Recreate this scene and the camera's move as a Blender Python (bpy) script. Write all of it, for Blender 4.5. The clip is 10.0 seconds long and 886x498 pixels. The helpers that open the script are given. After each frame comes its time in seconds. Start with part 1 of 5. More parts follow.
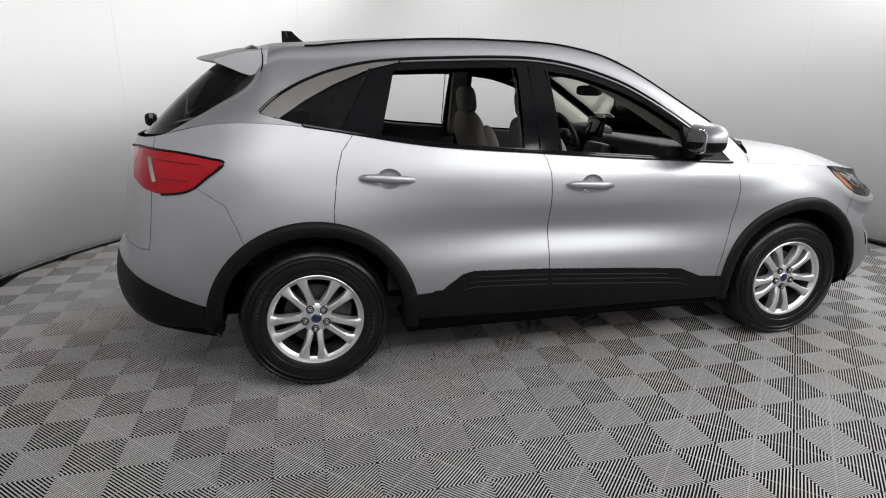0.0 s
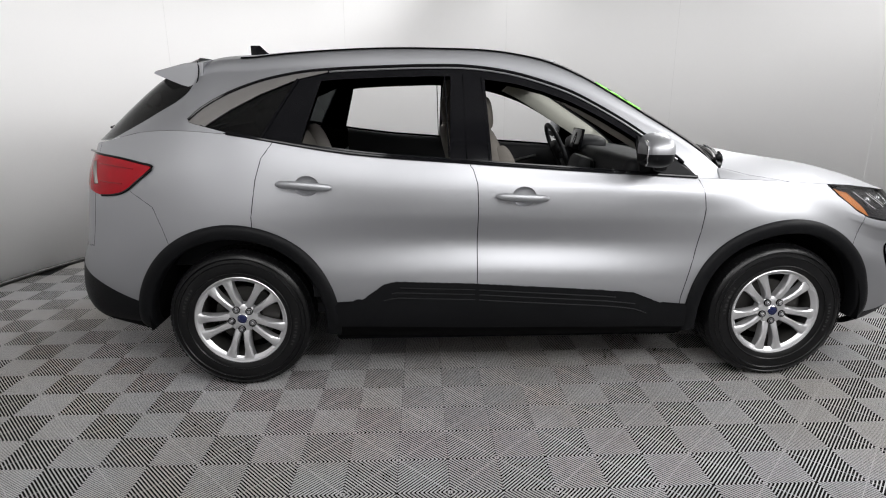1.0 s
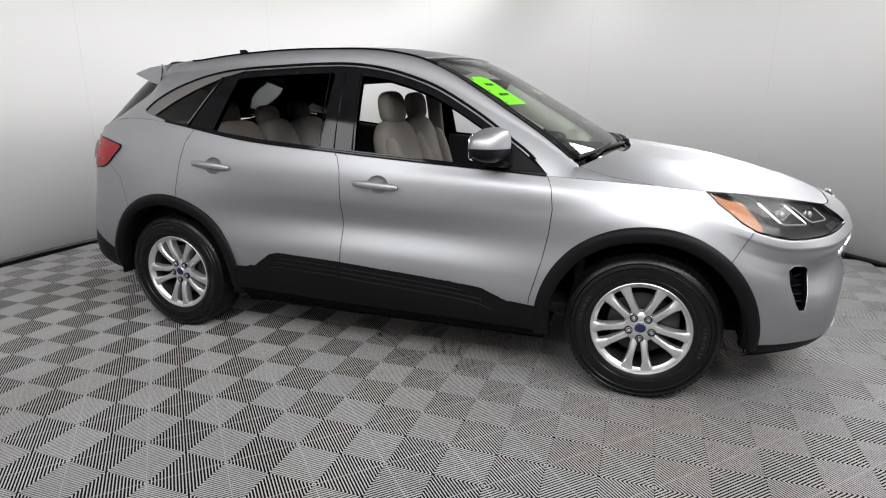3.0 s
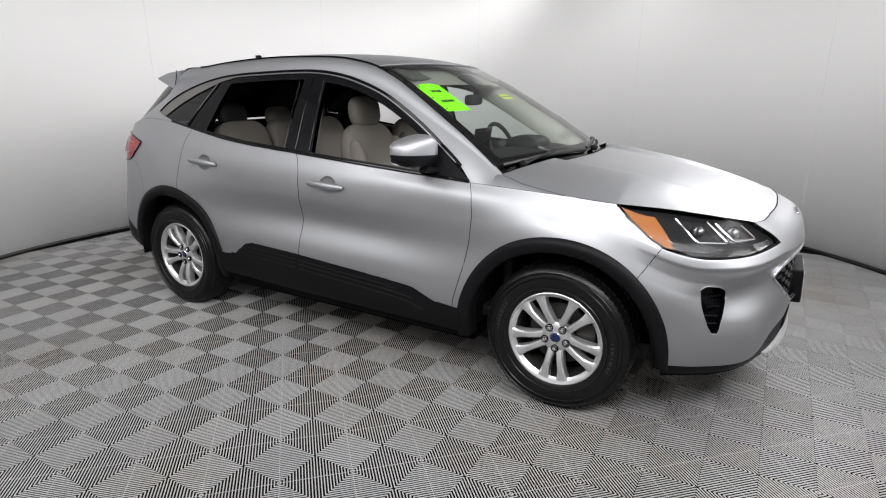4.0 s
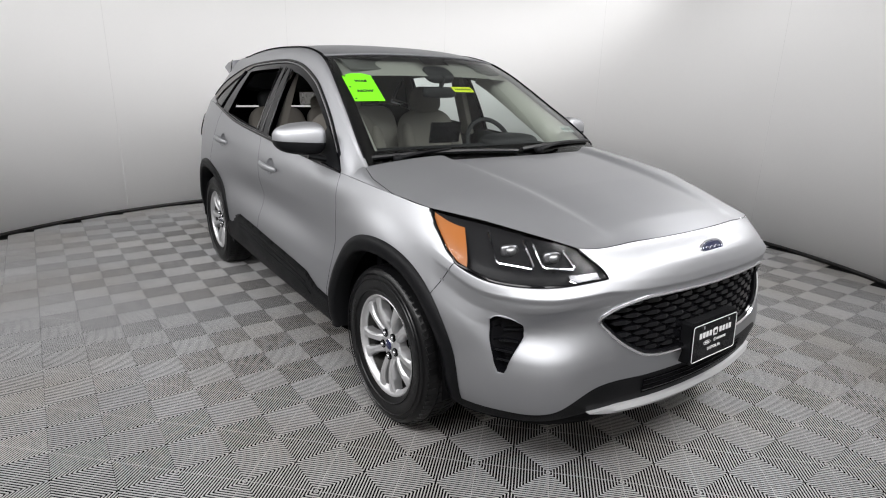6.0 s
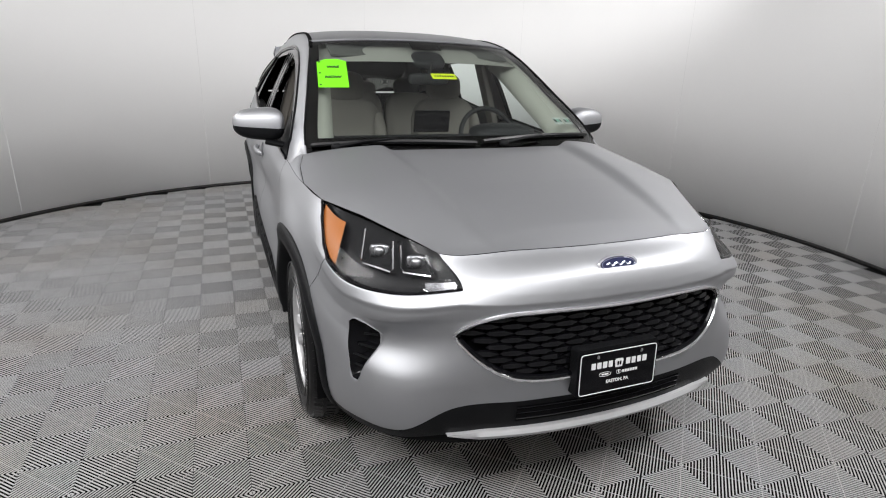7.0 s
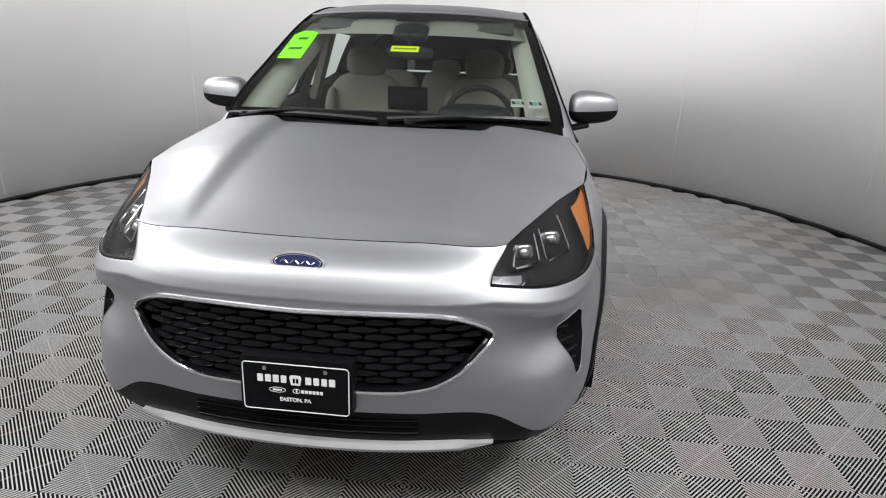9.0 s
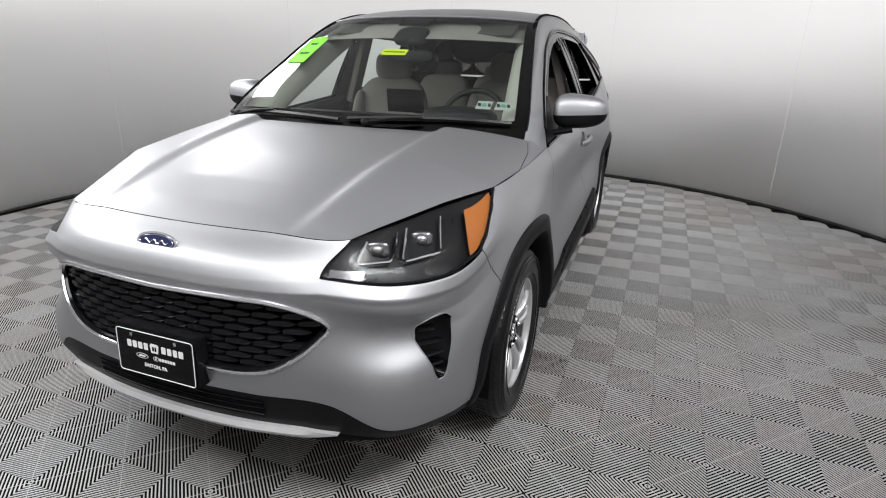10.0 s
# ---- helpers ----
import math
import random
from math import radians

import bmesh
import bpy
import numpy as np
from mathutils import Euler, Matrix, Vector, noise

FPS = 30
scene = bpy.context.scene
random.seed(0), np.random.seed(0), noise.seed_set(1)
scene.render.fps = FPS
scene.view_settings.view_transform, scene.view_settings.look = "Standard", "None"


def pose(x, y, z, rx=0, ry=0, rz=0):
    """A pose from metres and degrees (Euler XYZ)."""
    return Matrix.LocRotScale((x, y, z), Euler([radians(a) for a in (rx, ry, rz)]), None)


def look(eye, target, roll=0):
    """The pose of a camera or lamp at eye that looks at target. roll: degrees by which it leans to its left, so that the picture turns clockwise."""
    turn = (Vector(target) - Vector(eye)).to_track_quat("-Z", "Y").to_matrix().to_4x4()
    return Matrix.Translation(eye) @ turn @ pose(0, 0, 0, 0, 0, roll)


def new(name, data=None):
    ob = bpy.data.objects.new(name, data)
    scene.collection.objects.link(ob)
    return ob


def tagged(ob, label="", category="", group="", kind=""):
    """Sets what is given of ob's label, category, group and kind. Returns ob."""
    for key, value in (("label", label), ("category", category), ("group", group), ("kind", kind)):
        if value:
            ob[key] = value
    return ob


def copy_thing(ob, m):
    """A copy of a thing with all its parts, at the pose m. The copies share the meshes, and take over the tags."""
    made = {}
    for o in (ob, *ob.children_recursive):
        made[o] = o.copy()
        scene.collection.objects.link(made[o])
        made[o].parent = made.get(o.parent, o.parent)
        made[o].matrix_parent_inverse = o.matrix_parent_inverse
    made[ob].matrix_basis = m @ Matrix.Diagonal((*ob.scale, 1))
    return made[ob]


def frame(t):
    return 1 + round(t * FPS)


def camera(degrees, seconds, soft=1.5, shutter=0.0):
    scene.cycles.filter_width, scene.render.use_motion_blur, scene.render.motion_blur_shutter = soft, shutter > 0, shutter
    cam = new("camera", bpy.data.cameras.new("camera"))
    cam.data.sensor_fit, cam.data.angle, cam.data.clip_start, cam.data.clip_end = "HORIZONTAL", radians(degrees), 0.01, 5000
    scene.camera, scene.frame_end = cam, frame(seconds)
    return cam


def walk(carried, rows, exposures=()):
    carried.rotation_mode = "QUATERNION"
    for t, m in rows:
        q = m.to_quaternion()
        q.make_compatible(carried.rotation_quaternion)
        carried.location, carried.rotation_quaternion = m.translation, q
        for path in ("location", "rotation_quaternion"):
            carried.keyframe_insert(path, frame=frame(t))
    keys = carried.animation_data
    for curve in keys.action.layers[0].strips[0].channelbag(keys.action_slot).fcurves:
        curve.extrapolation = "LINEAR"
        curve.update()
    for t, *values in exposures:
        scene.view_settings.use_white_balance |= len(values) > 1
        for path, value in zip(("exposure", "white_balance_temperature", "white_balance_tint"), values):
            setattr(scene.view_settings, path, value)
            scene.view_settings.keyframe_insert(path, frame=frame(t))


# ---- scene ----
cam = camera(76.2, 10.0, soft=1.1)
PATH = [
    (0, (-1.368, -3.465, 1.45), (-0.908, -1.603, 0.884), 0.4),
    (0.5, (-0.897, -3.565, 1.431), (-0.631, -1.655, 0.899), -0.0),
    (1, (-0.45, -3.548, 1.418), (-0.378, -1.617, 0.902), -0.1),
    (1.5, (0.022, -3.591, 1.402), (-0.116, -1.658, 0.908), -0.4),
    (2, (0.477, -3.555, 1.391), (0.154, -1.644, 0.9), -0.5),
    (2.5, (0.899, -3.554, 1.378), (0.419, -1.677, 0.883), -0.2),
    (3.8, (1.957, -3.289, 1.462), (1.051, -1.593, 0.912), 0.0),
    (4, (2.131, -3.232, 1.47), (1.157, -1.572, 0.925), 0.1),
    (4.5, (2.467, -2.993, 1.454), (1.332, -1.437, 0.915), 0.5),
    (5, (2.795, -2.726, 1.46), (1.507, -1.298, 0.91), 1.0),
    (5.5, (3.106, -2.406, 1.461), (1.676, -1.123, 0.907), 1.5),
    (5.7, (3.191, -2.245, 1.457), (1.708, -1.023, 0.903), 1.5),
    (6.8, (3.606, -1.343, 1.484), (1.877, -0.548, 0.87), 1.7),
    (7, (3.628, -1.15, 1.484), (1.862, -0.444, 0.865), 1.7),
    (7.5, (3.698, -0.717, 1.467), (1.868, -0.232, 0.82), 1.6),
    (8, (3.711, -0.3, 1.442), (1.841, -0.02, 0.789), 2.0),
    (8.5, (3.617, 0.093, 1.437), (1.731, 0.141, 0.772), 2.1),
    (9, (3.596, 0.511, 1.449), (1.723, 0.332, 0.771), 2.0),
    (9.5, (3.487, 0.911, 1.437), (1.649, 0.495, 0.768), 1.6),
    (10, (3.414, 1.326, 1.442), (1.649, 0.662, 0.777), 1.2),
]
walk(cam, [(t, look(eye, target, roll)) for t, eye, target, roll in PATH])

# ---- light ----
world = bpy.data.worlds.new("world")
scene.world = world
world.use_nodes = True
world.node_tree.nodes["Background"].inputs["Color"].default_value = (0.9, 0.95, 1.0, 1)
world.node_tree.nodes["Background"].inputs["Strength"].default_value = 0.02
scene.view_settings.exposure = 0.0


def area_light(x, y, z, w, h, power, target):
    data = bpy.data.lights.new("area_lamp", "AREA")
    data.shape, data.size, data.size_y, data.energy = "RECTANGLE", w, h, power
    data.color = (1.0, 0.995, 1.0)
    ob = new("area_lamp", data)
    ob.matrix_world = look((x, y, z), target)
    return ob


ROOM_X, ROOM_Y, ROOM_R, ROOM_H = 0.06, -0.08, 3.9, 3.8
# soft lights on the wall, round the side from which the car is seen, tilted down
for turn, z, fall, power in ((-114, 3.1, 4.4, 29), (-80, 2.75, 2.2, 40), (-50, 2.6, 1.3, 47), (-22, 2.6, 1.3, 46), (8, 3.1, 3.4, 34)):
    x, y = math.cos(math.radians(turn)), math.sin(math.radians(turn))
    area_light(ROOM_X + 3.65 * x, ROOM_Y + 3.65 * y, z, 1.3, 0.7, power, (ROOM_X - 0.8 * x, ROOM_Y - 0.8 * y, z - fall))


# added gridded fill lamps that wash the wall behind the tail, the floor along the car's far side and the nose
for turn, z, power, spread, target in ((92, 3.2, 35, 80, (-3.8, 0.5, -0.4)), (74, 3.3, 12, 78, (0.1, 2.2, 0.0)), (44, 3.1, 19, 84, (1.5, 0.4, 0.2))):
    wash = area_light(ROOM_X + 3.6 * math.cos(radians(turn)), ROOM_Y + 3.6 * math.sin(radians(turn)), z, 1.2, 0.6, power, target)
    wash.data.spread = radians(spread)


# ---- materials ----
def material(name, base, rough=0.5, metal=0.0, coat=0.0, vary=0.12, scale=6.0, grain=0.0, grain_scale=300.0, bump=0.0,
             rough_vary=0.08, island=False, spec=0.5):
    m = bpy.data.materials.new(name)
    m.use_nodes = True
    nt = m.node_tree
    b = nt.nodes["Principled BSDF"]
    b.inputs["Metallic"].default_value = metal
    b.inputs["Specular IOR Level"].default_value = spec
    b.inputs["Coat Weight"].default_value = coat
    b.inputs["Coat Roughness"].default_value = 0.05
    tc = nt.nodes.new("ShaderNodeTexCoord")
    n1 = nt.nodes.new("ShaderNodeTexNoise")
    n1.inputs["Scale"].default_value, n1.inputs["Detail"].default_value = scale, 5
    n2 = nt.nodes.new("ShaderNodeTexNoise")
    n2.inputs["Scale"].default_value, n2.inputs["Detail"].default_value = grain_scale, 2
    nt.links.new(tc.outputs["Object"], n1.inputs["Vector"])
    nt.links.new(tc.outputs["Object"], n2.inputs["Vector"])
    fac = nt.nodes.new("ShaderNodeMath")
    fac.operation = "MULTIPLY_ADD"
    fac.inputs[1].default_value, fac.inputs[2].default_value = 2 * vary, 1 - vary
    nt.links.new(n1.outputs["Fac"], fac.inputs[0])
    fac2 = nt.nodes.new("ShaderNodeMath")
    fac2.operation = "MULTIPLY_ADD"
    fac2.inputs[1].default_value, fac2.inputs[2].default_value = 2 * grain, 1 - grain
    nt.links.new(n2.outputs["Fac"], fac2.inputs[0])
    both = nt.nodes.new("ShaderNodeMath")
    both.operation = "MULTIPLY"
    nt.links.new(fac.outputs[0], both.inputs[0])
    nt.links.new(fac2.outputs[0], both.inputs[1])
    last = both
    if island:
        info = nt.nodes.new("ShaderNodeObjectInfo")
        ri = nt.nodes.new("ShaderNodeMath")
        ri.operation = "MULTIPLY_ADD"
        ri.inputs[1].default_value, ri.inputs[2].default_value = 0.14, 0.93
        nt.links.new(info.outputs["Random"], ri.inputs[0])
        last = nt.nodes.new("ShaderNodeMath")
        last.operation = "MULTIPLY"
        nt.links.new(both.outputs[0], last.inputs[0])
        nt.links.new(ri.outputs[0], last.inputs[1])
    mul = nt.nodes.new("ShaderNodeVectorMath")
    mul.operation = "SCALE"
    mul.inputs[0].default_value = base
    nt.links.new(last.outputs[0], mul.inputs["Scale"])
    nt.links.new(mul.outputs[0], b.inputs["Base Color"])
    r = nt.nodes.new("ShaderNodeMath")
    r.operation = "MULTIPLY_ADD"
    r.inputs[1].default_value, r.inputs[2].default_value = 2 * rough_vary, rough - rough_vary
    nt.links.new(n1.outputs["Fac"], r.inputs[0])
    nt.links.new(r.outputs[0], b.inputs["Roughness"])
    if bump:
        bn = nt.nodes.new("ShaderNodeBump")
        bn.inputs["Strength"].default_value, bn.inputs["Distance"].default_value = bump, 0.002
        nt.links.new(n2.outputs["Fac"], bn.inputs["Height"])
        nt.links.new(bn.outputs[0], b.inputs["Normal"])
    return m


def glass(name, tint, rough=0.0, ior=1.5):
    m = bpy.data.materials.new(name)
    m.use_nodes = True
    nt = m.node_tree
    nt.nodes.remove(nt.nodes["Principled BSDF"])
    out = nt.nodes["Material Output"]
    tr = nt.nodes.new("ShaderNodeBsdfTransparent")
    tr.inputs["Color"].default_value = (*tint, 1)
    gl = nt.nodes.new("ShaderNodeBsdfGlossy")
    gl.inputs["Roughness"].default_value = rough
    fr = nt.nodes.new("ShaderNodeFresnel")
    fr.inputs["IOR"].default_value = ior
    mix = nt.nodes.new("ShaderNodeMixShader")
    nt.links.new(fr.outputs[0], mix.inputs["Fac"])
    nt.links.new(tr.outputs[0], mix.inputs[1])
    nt.links.new(gl.outputs[0], mix.inputs[2])
    nt.links.new(mix.outputs[0], out.inputs["Surface"])
    return m


M_PAINT = material("silver_paint", (0.40, 0.405, 0.422), 0.48, 0.92, 0.16, vary=0.012, scale=3, rough_vary=0.015)
M_PAINT.node_tree.nodes["Principled BSDF"].inputs["Coat Roughness"].default_value = 0.14
M_PLASTIC = material("black_plastic", (0.006, 0.0062, 0.007), 0.45, 0, 0, vary=0.15, grain=0.25, grain_scale=900, bump=0.2, spec=0.12)
M_DARK = material("dark_cavity", (0.003, 0.003, 0.0035), 0.9, vary=0.2, spec=0.1)
M_GLOSS = material("gloss_black", (0.004, 0.004, 0.005), 0.08, 0, 0.0, vary=0.1, rough_vary=0.03, spec=0.17)
M_GRILLE = material("grille_black", (0.005, 0.005, 0.006), 0.14, 0, 0.0, vary=0.1, rough_vary=0.03, spec=0.28)
M_RUBBER = material("tyre_rubber", (0.005, 0.005, 0.0055), 0.33, spec=0.33, vary=0.25, scale=9, grain=0.3, grain_scale=400, bump=0.15)
M_LETTERING_SHEEN = material("tyre_lettering_sheen", (0.028, 0.028, 0.028), 0.5, vary=0.3, scale=30)
M_ALLOY = material("alloy_silver", (0.68, 0.68, 0.69), 0.36, 0.75, 0.15, vary=0.05, grain=0.08, grain_scale=1200)
M_STEEL = material("brake_steel", (0.06, 0.058, 0.055), 0.5, 0.6, vary=0.3, scale=20)
M_CHROME = material("chrome", (0.82, 0.82, 0.84), 0.10, 1.0, vary=0.04, rough_vary=0.03)
M_SATIN = material("satin_trim", (0.38, 0.38, 0.39), 0.36, 0.9, vary=0.05)
M_TRIM = material("grey_trim", (0.20, 0.192, 0.185), 0.45, 0.5, vary=0.05)
M_SKID = material("silver_skid", (0.62, 0.62, 0.63), 0.42, 0.5, vary=0.06)
M_GLASS = glass("clear_glass", (0.80, 0.88, 0.84))
M_LENS = glass("lens_glass", (0.95, 0.955, 0.96), ior=1.2)
M_TINT = glass("privacy_glass", (0.055, 0.06, 0.06))
M_TINT_REAR = glass("rear_privacy_glass", (0.17, 0.185, 0.175))
M_BEIGE = material("beige_cloth", (0.16, 0.147, 0.13), 0.85, vary=0.10, scale=8, grain=0.2, grain_scale=700, bump=0.25)
M_HEADLINER = material("headliner", (0.27, 0.265, 0.24), 0.9, vary=0.05, grain=0.1, grain_scale=900)
M_PALE = material("pale_lining", (0.42, 0.42, 0.37), 0.85, vary=0.06, grain=0.1, grain_scale=900)
M_DASH = material("dash_plastic", (0.012, 0.0125, 0.014), 0.6, spec=0.25, vary=0.15, grain=0.2, grain_scale=900, bump=0.2)
M_AMBER = material("amber_lens", (0.33, 0.105, 0.014), 0.4, 0, 0.0, vary=0.1, scale=40)
M_RED = material("red_lens", (0.33, 0.003, 0.010), 0.12, 0, 0.0, vary=0.25, scale=25, spec=0.25)
M_RED_DARK = material("dark_red_lens", (0.20, 0.006, 0.01), 0.18, 0, 0.9, vary=0.2, scale=25)
M_GREEN = material("neon_green_paper", (0.17, 0.78, 0.005), 0.6, vary=0.04)
M_YELLOW = material("neon_yellow_paper", (0.62, 0.74, 0.015), 0.6, vary=0.04)
M_INK = material("black_ink", (0.012, 0.014, 0.012), 0.6, vary=0.1)
M_WHITE = material("white_print", (0.80, 0.80, 0.80), 0.5, vary=0.05)
M_STICKER = material("sticker_paper", (0.33, 0.36, 0.34), 0.6, vary=0.05)
M_BLUE = material("blue_enamel", (0.008, 0.014, 0.075), 0.2, 0.2, 0.8, vary=0.1)
M_WALL = material("white_wall", (0.93, 0.925, 0.92), 0.75, vary=0.025, scale=0.9, grain=0.02, grain_scale=120, bump=0.05)
M_CEIL = material("grey_ceiling", (0.50, 0.50, 0.50), 0.9, vary=0.06, scale=1.2)
M_JOINT = material("joint_filler", (0.80, 0.795, 0.79), 0.8, vary=0.15, scale=4)
M_SKIRT = material("black_skirting", (0.012, 0.011, 0.011), 0.5, vary=0.3)
M_TILE = material("grey_floor_tile", (0.47, 0.468, 0.47), 0.42, vary=0.10, scale=1.7, grain=0.12, grain_scale=260, bump=0.1, island=True)


def tile_dirt(m):
    """Let the tile's tone wander across the whole floor, with faint brownish dirt."""
    nt = m.node_tree
    geo = nt.nodes.new("ShaderNodeNewGeometry")
    for n in list(nt.nodes):
        if n.type == "TEX_NOISE":
            nt.links.new(geo.outputs["Position"], n.inputs["Vector"])
    dirt = nt.nodes.new("ShaderNodeTexNoise")
    dirt.inputs["Scale"].default_value, dirt.inputs["Detail"].default_value = 0.9, 6
    nt.links.new(geo.outputs["Position"], dirt.inputs["Vector"])
    ramp = nt.nodes.new("ShaderNodeValToRGB")
    ramp.color_ramp.elements[0].position, ramp.color_ramp.elements[0].color = 0.42, (0.48, 0.48, 0.485, 1)
    ramp.color_ramp.elements[1].position, ramp.color_ramp.elements[1].color = 0.72, (0.40, 0.377, 0.35, 1)
    nt.links.new(dirt.outputs["Fac"], ramp.inputs["Fac"])
    for n in nt.nodes:
        if n.type == "VECT_MATH":
            nt.links.new(ramp.outputs["Color"], n.inputs[0])


tile_dirt(M_TILE)
# near-black deck: its colour stands in for the shade deep between the ribs
M_GROOVE_SHADE = material("groove_shade_deck", (0.005, 0.005, 0.005), 0.9, vary=0.3, scale=3, spec=0.1)


# ---- mesh tools ----
def mesh_object(name, verts, faces, mat, parent=None, label="", normals=None, smooth=True):
    me = bpy.data.meshes.new(name)
    me.from_pydata([tuple(map(float, v)) for v in verts], [], [tuple(map(int, f)) for f in faces])
    me.update()
    me.materials.append(mat)
    if smooth:
        me.polygons.foreach_set("use_smooth", [True] * len(me.polygons))
    if normals is not None:
        me.normals_split_custom_set_from_vertices([tuple(map(float, n)) for n in normals])
    ob = new(name, me)
    if parent is not None:
        ob.parent = parent
    if label:
        tagged(ob, label)
    return ob


def part(name, bm, mat, parent, label="", smooth=True, angle=40):
    me = bpy.data.meshes.new(name)
    bmesh.ops.recalc_face_normals(bm, faces=bm.faces[:])
    for e in bm.edges:
        e.smooth = not (len(e.link_faces) == 2 and e.calc_face_angle(0) > radians(angle))
    for f in bm.faces:
        f.smooth = smooth
    bm.to_mesh(me)
    bm.free()
    me.materials.append(mat)
    ob = new(name, me)
    ob.parent = parent
    if label:
        tagged(ob, label)
    return ob


def box(bm, size, m=Matrix(), bevel=0.0, segments=2):
    made = bmesh.ops.create_cube(bm, size=1.0, matrix=m @ Matrix.Diagonal((*size, 1)))
    if bevel:
        edges = list({e for v in made["verts"] for e in v.link_edges})
        bmesh.ops.bevel(bm, geom=edges, offset=bevel, segments=segments, affect="EDGES", profile=0.5)
    return bm


def boxed(size, m=Matrix(), bevel=0.0, segments=2):
    return box(bmesh.new(), size, m, bevel, segments)


def revolve(profile, steps, bm=None, axis="Y", close=False):
    """Spin a list of (radius, along) about the axis."""
    bm = bm or bmesh.new()
    rings = []
    for k in range(steps):
        a = 2 * math.pi * k / steps
        ring = []
        for r, d in profile:
            c, s = r * math.cos(a), r * math.sin(a)
            ring.append(bm.verts.new((c, d, s) if axis == "Y" else (c, s, d)))
        rings.append(ring)
    n = len(profile)
    for k in range(steps):
        p, q = rings[k], rings[(k + 1) % steps]
        for i in range(n if close else n - 1):
            j = (i + 1) % n
            bm.faces.new((p[i], p[j], q[j], q[i]))
    return bm


def tube(points, radius, sides=8, bm=None, closed=False, flat=1.0, up=(0, 0, 1)):
    """A rod along points. radius: one number or one for each point. flat: height against width."""
    bm = bm or bmesh.new()
    P = [Vector(p) for p in points]
    n = len(P)
    rings = []
    for i, p in enumerate(P):
        a = P[(i - 1) % n] if closed or i else P[0]
        b = P[(i + 1) % n] if closed or i < n - 1 else P[-1]
        d = (b - a).normalized()
        side = d.cross(Vector(up))
        side = side.normalized() if side.length > 1e-4 else Vector((1, 0, 0))
        top = side.cross(d)
        r = radius[i] if isinstance(radius, (list, tuple)) else radius
        rings.append([bm.verts.new(p + side * (r * math.cos(2 * math.pi * k / sides)) + top * (r * flat * math.sin(2 * math.pi * k / sides)))
                      for k in range(sides)])
    for i in range(n if closed else n - 1):
        a, b = rings[i], rings[(i + 1) % n]
        for k in range(sides):
            bm.faces.new((a[k], a[(k + 1) % sides], b[(k + 1) % sides], b[k]))
    if not closed:
        bm.faces.new(rings[0])
        bm.faces.new(rings[-1][::-1])
    return bm


def prism(outline, depth, m=Matrix(), bm=None, bevel=0.0):
    """A flat outline in x, y, thickened along z by depth."""
    bm = bm or bmesh.new()
    low = [bm.verts.new(m @ Vector((x, y, 0))) for x, y in outline]
    top = [bm.verts.new(m @ Vector((x, y, depth))) for x, y in outline]
    n = len(outline)
    rim = []
    bm.faces.new(low[::-1])
    bm.faces.new(top)
    for i in range(n):
        j = (i + 1) % n
        bm.faces.new((low[i], low[j], top[j], top[i]))
    if bevel:
        rim = [e for v in top for e in v.link_edges if e.other_vert(v) in top]
        bmesh.ops.bevel(bm, geom=list(set(rim)), offset=bevel, segments=2, affect="EDGES")
    return bm


def spline(P, per):
    """Points along a smooth curve through P, per of them to each span; chord-length tangents."""
    P = np.asarray(P, float)
    d = np.maximum(np.linalg.norm(np.diff(P, axis=0), axis=1), 1e-6)
    T = np.zeros_like(P)
    s = np.diff(P, axis=0) / d[:, None]
    T[0], T[-1] = s[0], s[-1]
    w = d[:-1] / (d[:-1] + d[1:])
    T[1:-1] = s[:-1] * (1 - w)[:, None] + s[1:] * w[:, None]
    out = []
    for i in range(len(P) - 1):
        k = per[i] if isinstance(per, (list, tuple)) else per
        t = np.arange(k) / k
        out.append(hermite(P[i], P[i + 1], T[i] * d[i], T[i + 1] * d[i], t))
    out.append(P[-1:])
    return np.concatenate(out)


def hermite(p, q, a, b, t):
    t = t[:, None]
    return (2 * t**3 - 3 * t**2 + 1) * p + (t**3 - 2 * t**2 + t) * a + (3 * t**2 - 2 * t**3) * q + (t**3 - t**2) * b


def superbox(sx, sy, sz, p=4.0, nu=20, nv=12, m=Matrix(), bm=None):
    """A pillow-like rounded block."""
    bm = bm or bmesh.new()
    f = lambda c: math.copysign(abs(c) ** (2 / p), c)
    rows = []
    for j in range(1, nv):
        b = -math.pi / 2 + math.pi * j / nv
        rows.append([bm.verts.new(m @ Vector((sx / 2 * f(math.cos(b)) * f(math.cos(2 * math.pi * i / nu)),
                                              sy / 2 * f(math.cos(b)) * f(math.sin(2 * math.pi * i / nu)), sz / 2 * f(math.sin(b)))))
                     for i in range(nu)])
    lo, hi = bm.verts.new(m @ Vector((0, 0, -sz / 2))), bm.verts.new(m @ Vector((0, 0, sz / 2)))
    for a, b in zip(rows, rows[1:]):
        for i in range(nu):
            bm.faces.new((a[i], a[(i + 1) % nu], b[(i + 1) % nu], b[i]))
    for i in range(nu):
        bm.faces.new((lo, rows[0][(i + 1) % nu], rows[0][i]))
        bm.faces.new((hi, rows[-1][i], rows[-1][(i + 1) % nu]))
    return bm


